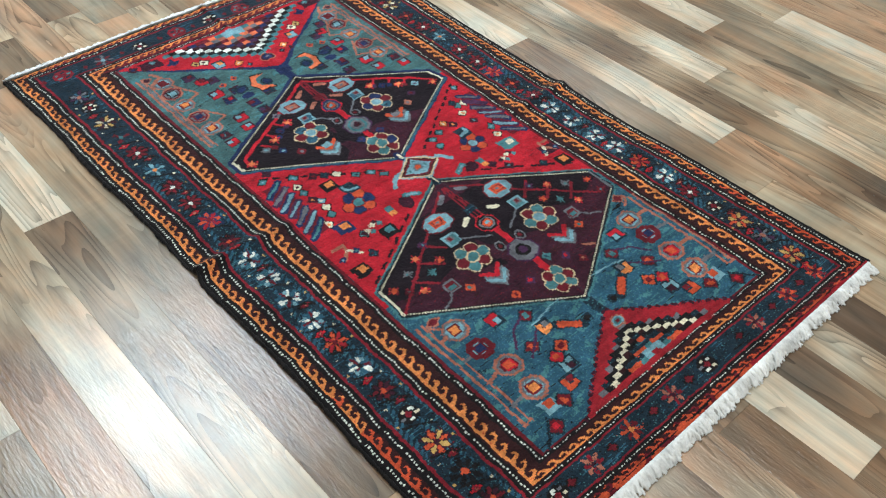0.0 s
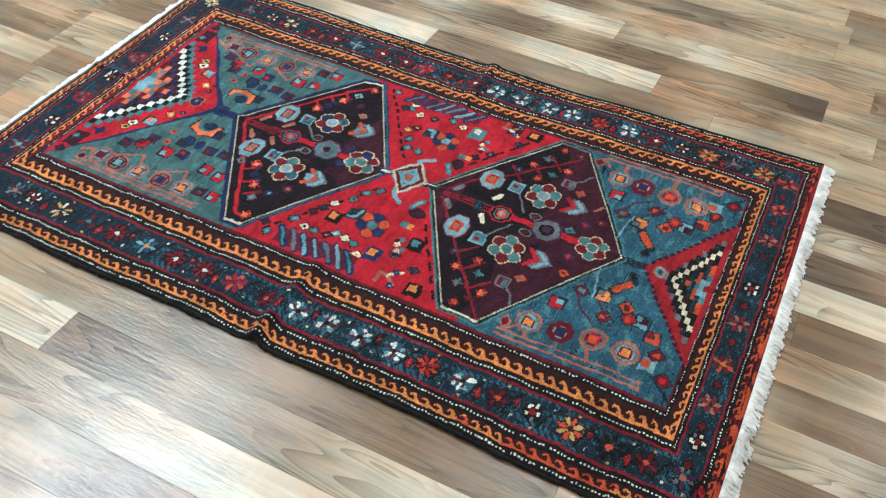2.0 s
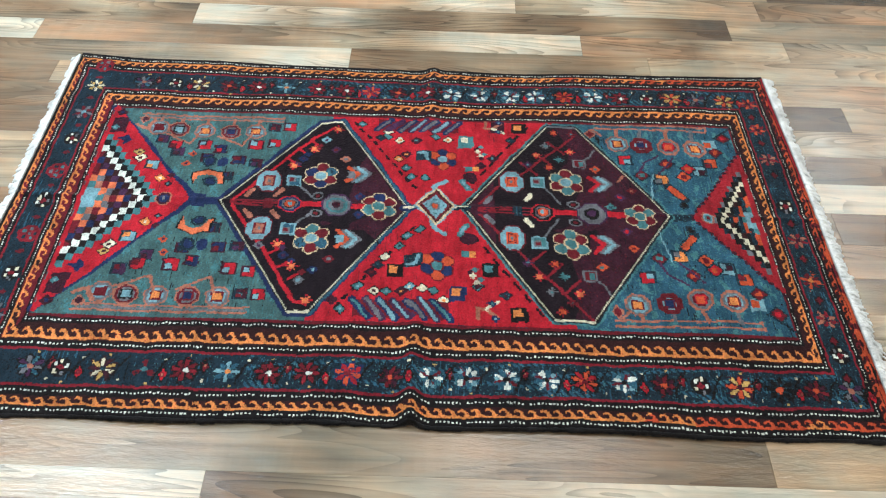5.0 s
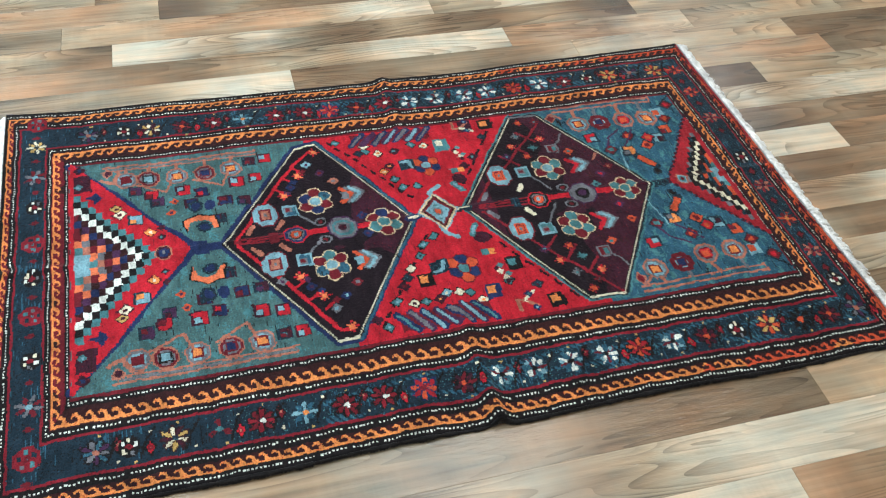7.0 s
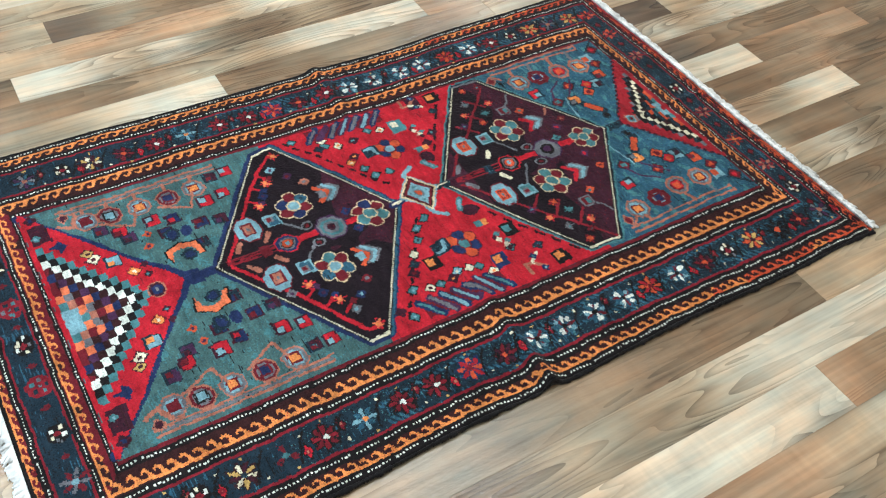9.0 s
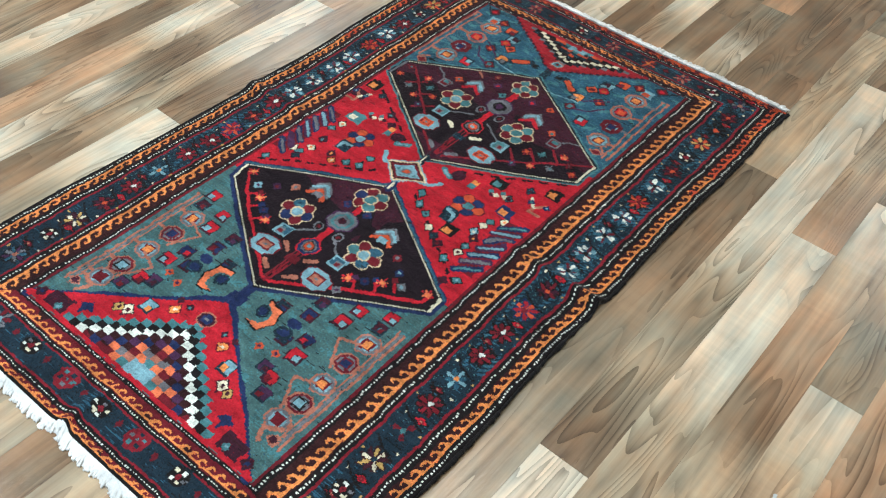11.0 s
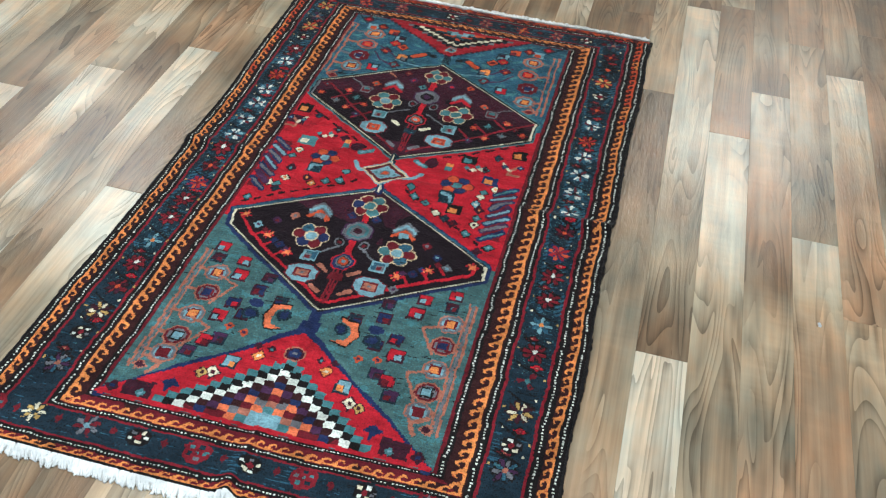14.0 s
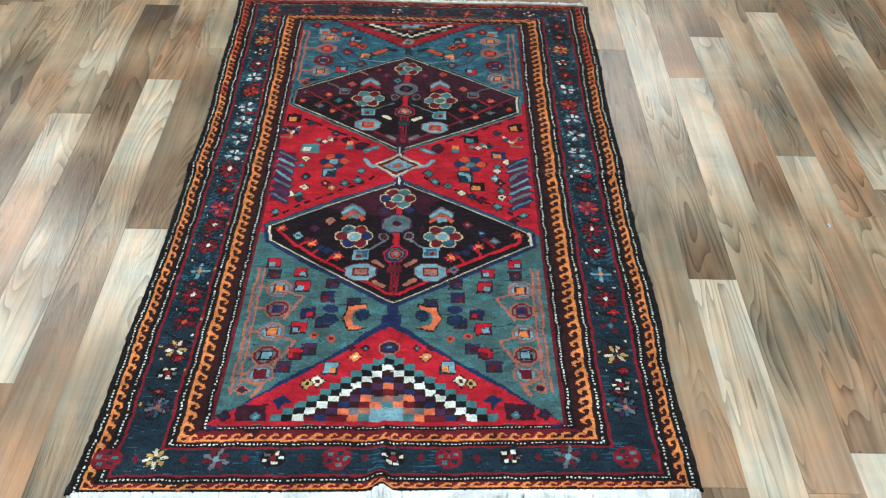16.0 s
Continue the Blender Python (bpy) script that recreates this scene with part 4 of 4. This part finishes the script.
def fringe(u_edge, length, label):
    """White cotton warp ends, knotted in tufts, lying on the floor."""
    s = 1 if u_edge > 0 else -1
    verts, q = [], []
    tufts = 205
    for t in range(tufts):
        v0 = V0 + 0.012 + (V1 - V0 - 0.024) * (t + rng.random() * 0.5) / tufts
        lean = rng.normal(0, 0.0035)
        reach = length * (0.75 + 0.45 * rng.random())
        puff = 0.001 + 0.006 * rng.random() * length / 0.03
        for strand in range(6):
            v = v0 + rng.normal(0, 0.0017)
            bx, by, bz = [float(c) for c in cloth(np.array(u_edge), np.array(v))]
            tip = reach * (0.82 + 0.26 * rng.random())
            bend = lean + rng.normal(0, 0.004)
            base = len(verts)
            for k in range(6):
                f = k / 5
                width = 0.0033 * (1.1 - 0.25 * f) * (1.35 if k == 1 else 1)
                cx = bx + s * (tip * f - 0.002)
                cy = by + bend * f * f + 0.0016 * math.sin(f * 7 + strand * 2 + t)
                cz = max(0.0022, (bz - 0.002) * (1 - f * 1.15) + 0.0022 + puff * math.sin(f * math.pi) + 0.0020 * math.sin(f * 6 + strand * 1.7 + t))
                for a, b in ((-1, 0), (0, 1), (1, 0), (0, -0.8)):  # a twisted four-sided cord
                    verts.append((cx, cy + a * width, max(0.0003, cz + b * width)))
            for k in range(5):
                for e in range(4):
                    q.append((base + k * 4 + e, base + k * 4 + (e + 1) % 4, base + k * 4 + 4 + (e + 1) % 4, base + k * 4 + 4 + e))
    grid_mesh("fringe", np.array(verts), np.array(q), [FRINGE], np.zeros(len(q)), rug, label)


fringe(U0, 0.025, "white knotted cotton fringe, short and uneven")
fringe(U1, 0.030, "white knotted cotton fringe")

# ---- floor: strips of wood-print planks, 122 mm wide, turned by about one degree ----
STRIP, FIRST, TURN = 0.1225, -0.768, 1.1
lay = pose(0, 0, 0, 0, 0, TURN)
floor = tagged(part("floor", box(X0, X1, Y0, Y1, -0.03, -0.0035), GAP), "wood-look plank floor in mixed cream, grey and brown", "floor", kind="structure")
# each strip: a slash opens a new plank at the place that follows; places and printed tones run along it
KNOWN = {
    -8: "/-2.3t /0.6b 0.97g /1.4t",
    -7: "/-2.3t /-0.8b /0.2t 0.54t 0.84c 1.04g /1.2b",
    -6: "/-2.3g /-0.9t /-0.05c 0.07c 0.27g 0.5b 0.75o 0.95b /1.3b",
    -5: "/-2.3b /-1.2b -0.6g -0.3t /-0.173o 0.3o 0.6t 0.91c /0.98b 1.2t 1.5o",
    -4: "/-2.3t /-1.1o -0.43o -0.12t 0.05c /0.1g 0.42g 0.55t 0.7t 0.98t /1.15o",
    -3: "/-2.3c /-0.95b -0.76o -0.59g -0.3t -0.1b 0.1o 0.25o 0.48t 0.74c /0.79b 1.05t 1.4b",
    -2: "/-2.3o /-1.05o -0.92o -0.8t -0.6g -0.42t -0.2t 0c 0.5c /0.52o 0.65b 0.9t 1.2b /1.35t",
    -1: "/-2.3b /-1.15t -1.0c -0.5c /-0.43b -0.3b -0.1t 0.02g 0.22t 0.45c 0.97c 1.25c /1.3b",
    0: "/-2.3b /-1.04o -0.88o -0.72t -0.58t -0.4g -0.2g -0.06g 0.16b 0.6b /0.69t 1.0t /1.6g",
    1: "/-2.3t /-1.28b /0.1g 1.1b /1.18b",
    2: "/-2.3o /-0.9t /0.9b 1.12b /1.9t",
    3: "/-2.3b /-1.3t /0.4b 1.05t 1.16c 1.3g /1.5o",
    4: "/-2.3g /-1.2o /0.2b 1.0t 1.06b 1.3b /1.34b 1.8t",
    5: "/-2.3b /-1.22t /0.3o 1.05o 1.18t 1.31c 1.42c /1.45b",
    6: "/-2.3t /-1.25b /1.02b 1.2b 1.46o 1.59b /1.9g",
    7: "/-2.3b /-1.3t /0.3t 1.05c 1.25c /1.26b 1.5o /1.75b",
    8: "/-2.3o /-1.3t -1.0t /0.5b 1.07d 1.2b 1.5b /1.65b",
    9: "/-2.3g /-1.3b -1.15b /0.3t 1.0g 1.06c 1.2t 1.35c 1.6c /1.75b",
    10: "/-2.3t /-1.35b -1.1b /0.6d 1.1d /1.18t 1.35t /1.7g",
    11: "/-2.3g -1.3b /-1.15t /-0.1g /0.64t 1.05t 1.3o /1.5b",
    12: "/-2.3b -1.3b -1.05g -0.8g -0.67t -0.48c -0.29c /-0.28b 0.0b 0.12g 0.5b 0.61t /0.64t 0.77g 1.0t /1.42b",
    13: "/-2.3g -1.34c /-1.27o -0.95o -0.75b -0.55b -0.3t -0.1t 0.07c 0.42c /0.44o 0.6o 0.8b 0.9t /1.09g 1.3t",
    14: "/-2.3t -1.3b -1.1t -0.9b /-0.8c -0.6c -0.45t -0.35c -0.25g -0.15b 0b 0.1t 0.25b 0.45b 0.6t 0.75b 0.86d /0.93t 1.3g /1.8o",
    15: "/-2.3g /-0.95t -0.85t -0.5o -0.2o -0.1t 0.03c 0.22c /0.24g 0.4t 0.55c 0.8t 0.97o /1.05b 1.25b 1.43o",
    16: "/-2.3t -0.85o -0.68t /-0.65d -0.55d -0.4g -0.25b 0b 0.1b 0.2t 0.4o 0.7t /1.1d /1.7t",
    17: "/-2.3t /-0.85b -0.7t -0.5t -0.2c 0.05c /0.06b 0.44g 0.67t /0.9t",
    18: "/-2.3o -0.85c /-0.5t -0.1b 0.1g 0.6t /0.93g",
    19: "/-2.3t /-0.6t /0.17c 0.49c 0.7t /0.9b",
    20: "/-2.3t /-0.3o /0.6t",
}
PAT = random.Random(11)
PRINT = random.Random(5)
NEAR = (-9, 27)


def read_strip(text):
    """Planks of a strip: each a list of (place, tone)."""
    planks = []
    for word in text.split():
        if word.startswith("/"):
            planks.append([])
        planks[-1].append((float(word.strip("/")[:-1]), word[-1]))
    return planks


def plank_mesh(p0, p1, q0, q1, tones):
    """Bevelled plank; tones are (place, printed tone) along its length."""
    g, e = 0.00015, 0.0004
    a, b, c, d = p0 + g, p1 - g, q0 + g, q1 - g
    places = [p for p, tone in tones]
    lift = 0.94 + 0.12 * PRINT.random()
    n = max(6, round((p1 - p0) / 0.06))
    bm = bmesh.new()
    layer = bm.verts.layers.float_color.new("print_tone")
    rows = []
    for k in range(n + 1):
        p = a + (b - a) * k / n
        inner = p + (e if k == 0 else -e if k == n else 0)
        row = [bm.verts.new(v) for v in ((p, c, -0.0035), (p, c, -0.0004), (inner, c + e, 0), (inner, d - e, 0), (p, d, -0.0004), (p, d, -0.0035))]
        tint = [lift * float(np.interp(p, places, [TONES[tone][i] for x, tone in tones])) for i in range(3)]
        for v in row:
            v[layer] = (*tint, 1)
        rows.append(row)
    for near, far_row in zip(rows, rows[1:]):
        for k in range(5):
            bm.faces.new((near[k], far_row[k], far_row[k + 1], near[k + 1]))
    bm.faces.new(rows[0])
    bm.faces.new(rows[-1][::-1])
    return bm


def strip_edge(i):
    """The fourteen strips under the rug were laid a little tighter than the rest."""
    return FIRST + STRIP * (i if i < 0 else 0.93 * i if i < 14 else i - 0.98)


rest = bmesh.new()
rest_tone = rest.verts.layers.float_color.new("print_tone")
for i in range(-36, 53):
    q0, q1 = strip_edge(i), strip_edge(i + 1)
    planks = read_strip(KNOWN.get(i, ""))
    if not planks:
        p = -2.3 + PAT.random() * 0.8
        planks = [[(-2.3, PAT.choice("tgbo"))]]
        while p < 2.0:
            p += 0.55 + 0.65 * PAT.random()
            planks.append([(p, PAT.choice("tgbodtotboctt")), (p + 0.5, PAT.choice("tgbogtb"))])
    head, tail = -2.3 - 0.7 * PAT.random(), 3.0 + 0.7 * PAT.random()
    planks.append([(max(planks[-1][0][0] + 0.8, 2.2 + 0.4 * PAT.random()), PAT.choice("tgbotb"))])
    stops = [head] + [tones[0][0] for tones in planks[1:]] + [tail]
    if NEAR[0] <= i < NEAR[1]:
        for tones, p0, p1 in zip(planks, stops, stops[1:]):
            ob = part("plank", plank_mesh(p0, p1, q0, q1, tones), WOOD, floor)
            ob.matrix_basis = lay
    stretches = ((-4.9, head), (tail, 5.7)) if NEAR[0] <= i < NEAR[1] else ((-4.9, 5.7),)
    for start, stop in stretches:
        p0 = start
        while p0 < stop - 0.01:
            p1 = min(stop, p0 + 0.5 + 0.7 * PAT.random())
            quad = [lay @ Vector((x, y, 0)) for x, y in ((p0 + 0.0003, q0 + 0.0003), (p1 - 0.0003, q0 + 0.0003), (p1 - 0.0003, q1 - 0.0003), (p0 + 0.0003, q1 - 0.0003))]
            if all(X0 - 0.7 < v.x < X1 + 0.7 and Y0 - 0.13 < v.y < Y1 + 0.13 for v in quad):
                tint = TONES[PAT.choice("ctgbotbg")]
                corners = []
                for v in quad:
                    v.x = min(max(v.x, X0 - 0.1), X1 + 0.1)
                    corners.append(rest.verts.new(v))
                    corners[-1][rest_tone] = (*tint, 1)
                rest.faces.new(corners)
            p0 = p1
far = part("far_planks", rest, WOOD, floor, "grey-brown planks towards the walls")
tagged(far, kind="stuff")

# ---- a flake of white lint on the bare floor ----
bm = bmesh.new()
ringpts = [(0.009, 0.0), (0.006, 0.005), (0.0, 0.0042), (-0.007, 0.0065), (-0.010, 0.001), (-0.005, -0.004), (0.002, -0.003), (0.007, -0.0055)]
low = [bm.verts.new((x, y, 0.0002)) for x, y in ringpts]
top = [bm.verts.new((x * 0.75, y * 0.7, 0.0016 + 0.0012 * math.sin(9 * x * 100))) for x, y in ringpts]
bm.faces.new(top)
for k in range(8):
    bm.faces.new((low[k], low[(k + 1) % 8], top[(k + 1) % 8], top[k]))
LINT = plain("lint_grey", (0.55, 0.56, 0.56), 0.9, 200.0, 0.25)
lint = tagged(part("lint_flake", bm, LINT), "small white flake of lint on the plank floor", "lint")
lint.matrix_basis = pose(-0.188, -1.203, 0, 0, 0, 20) @ Matrix.Diagonal((0.85, 0.85, 1.2, 1))
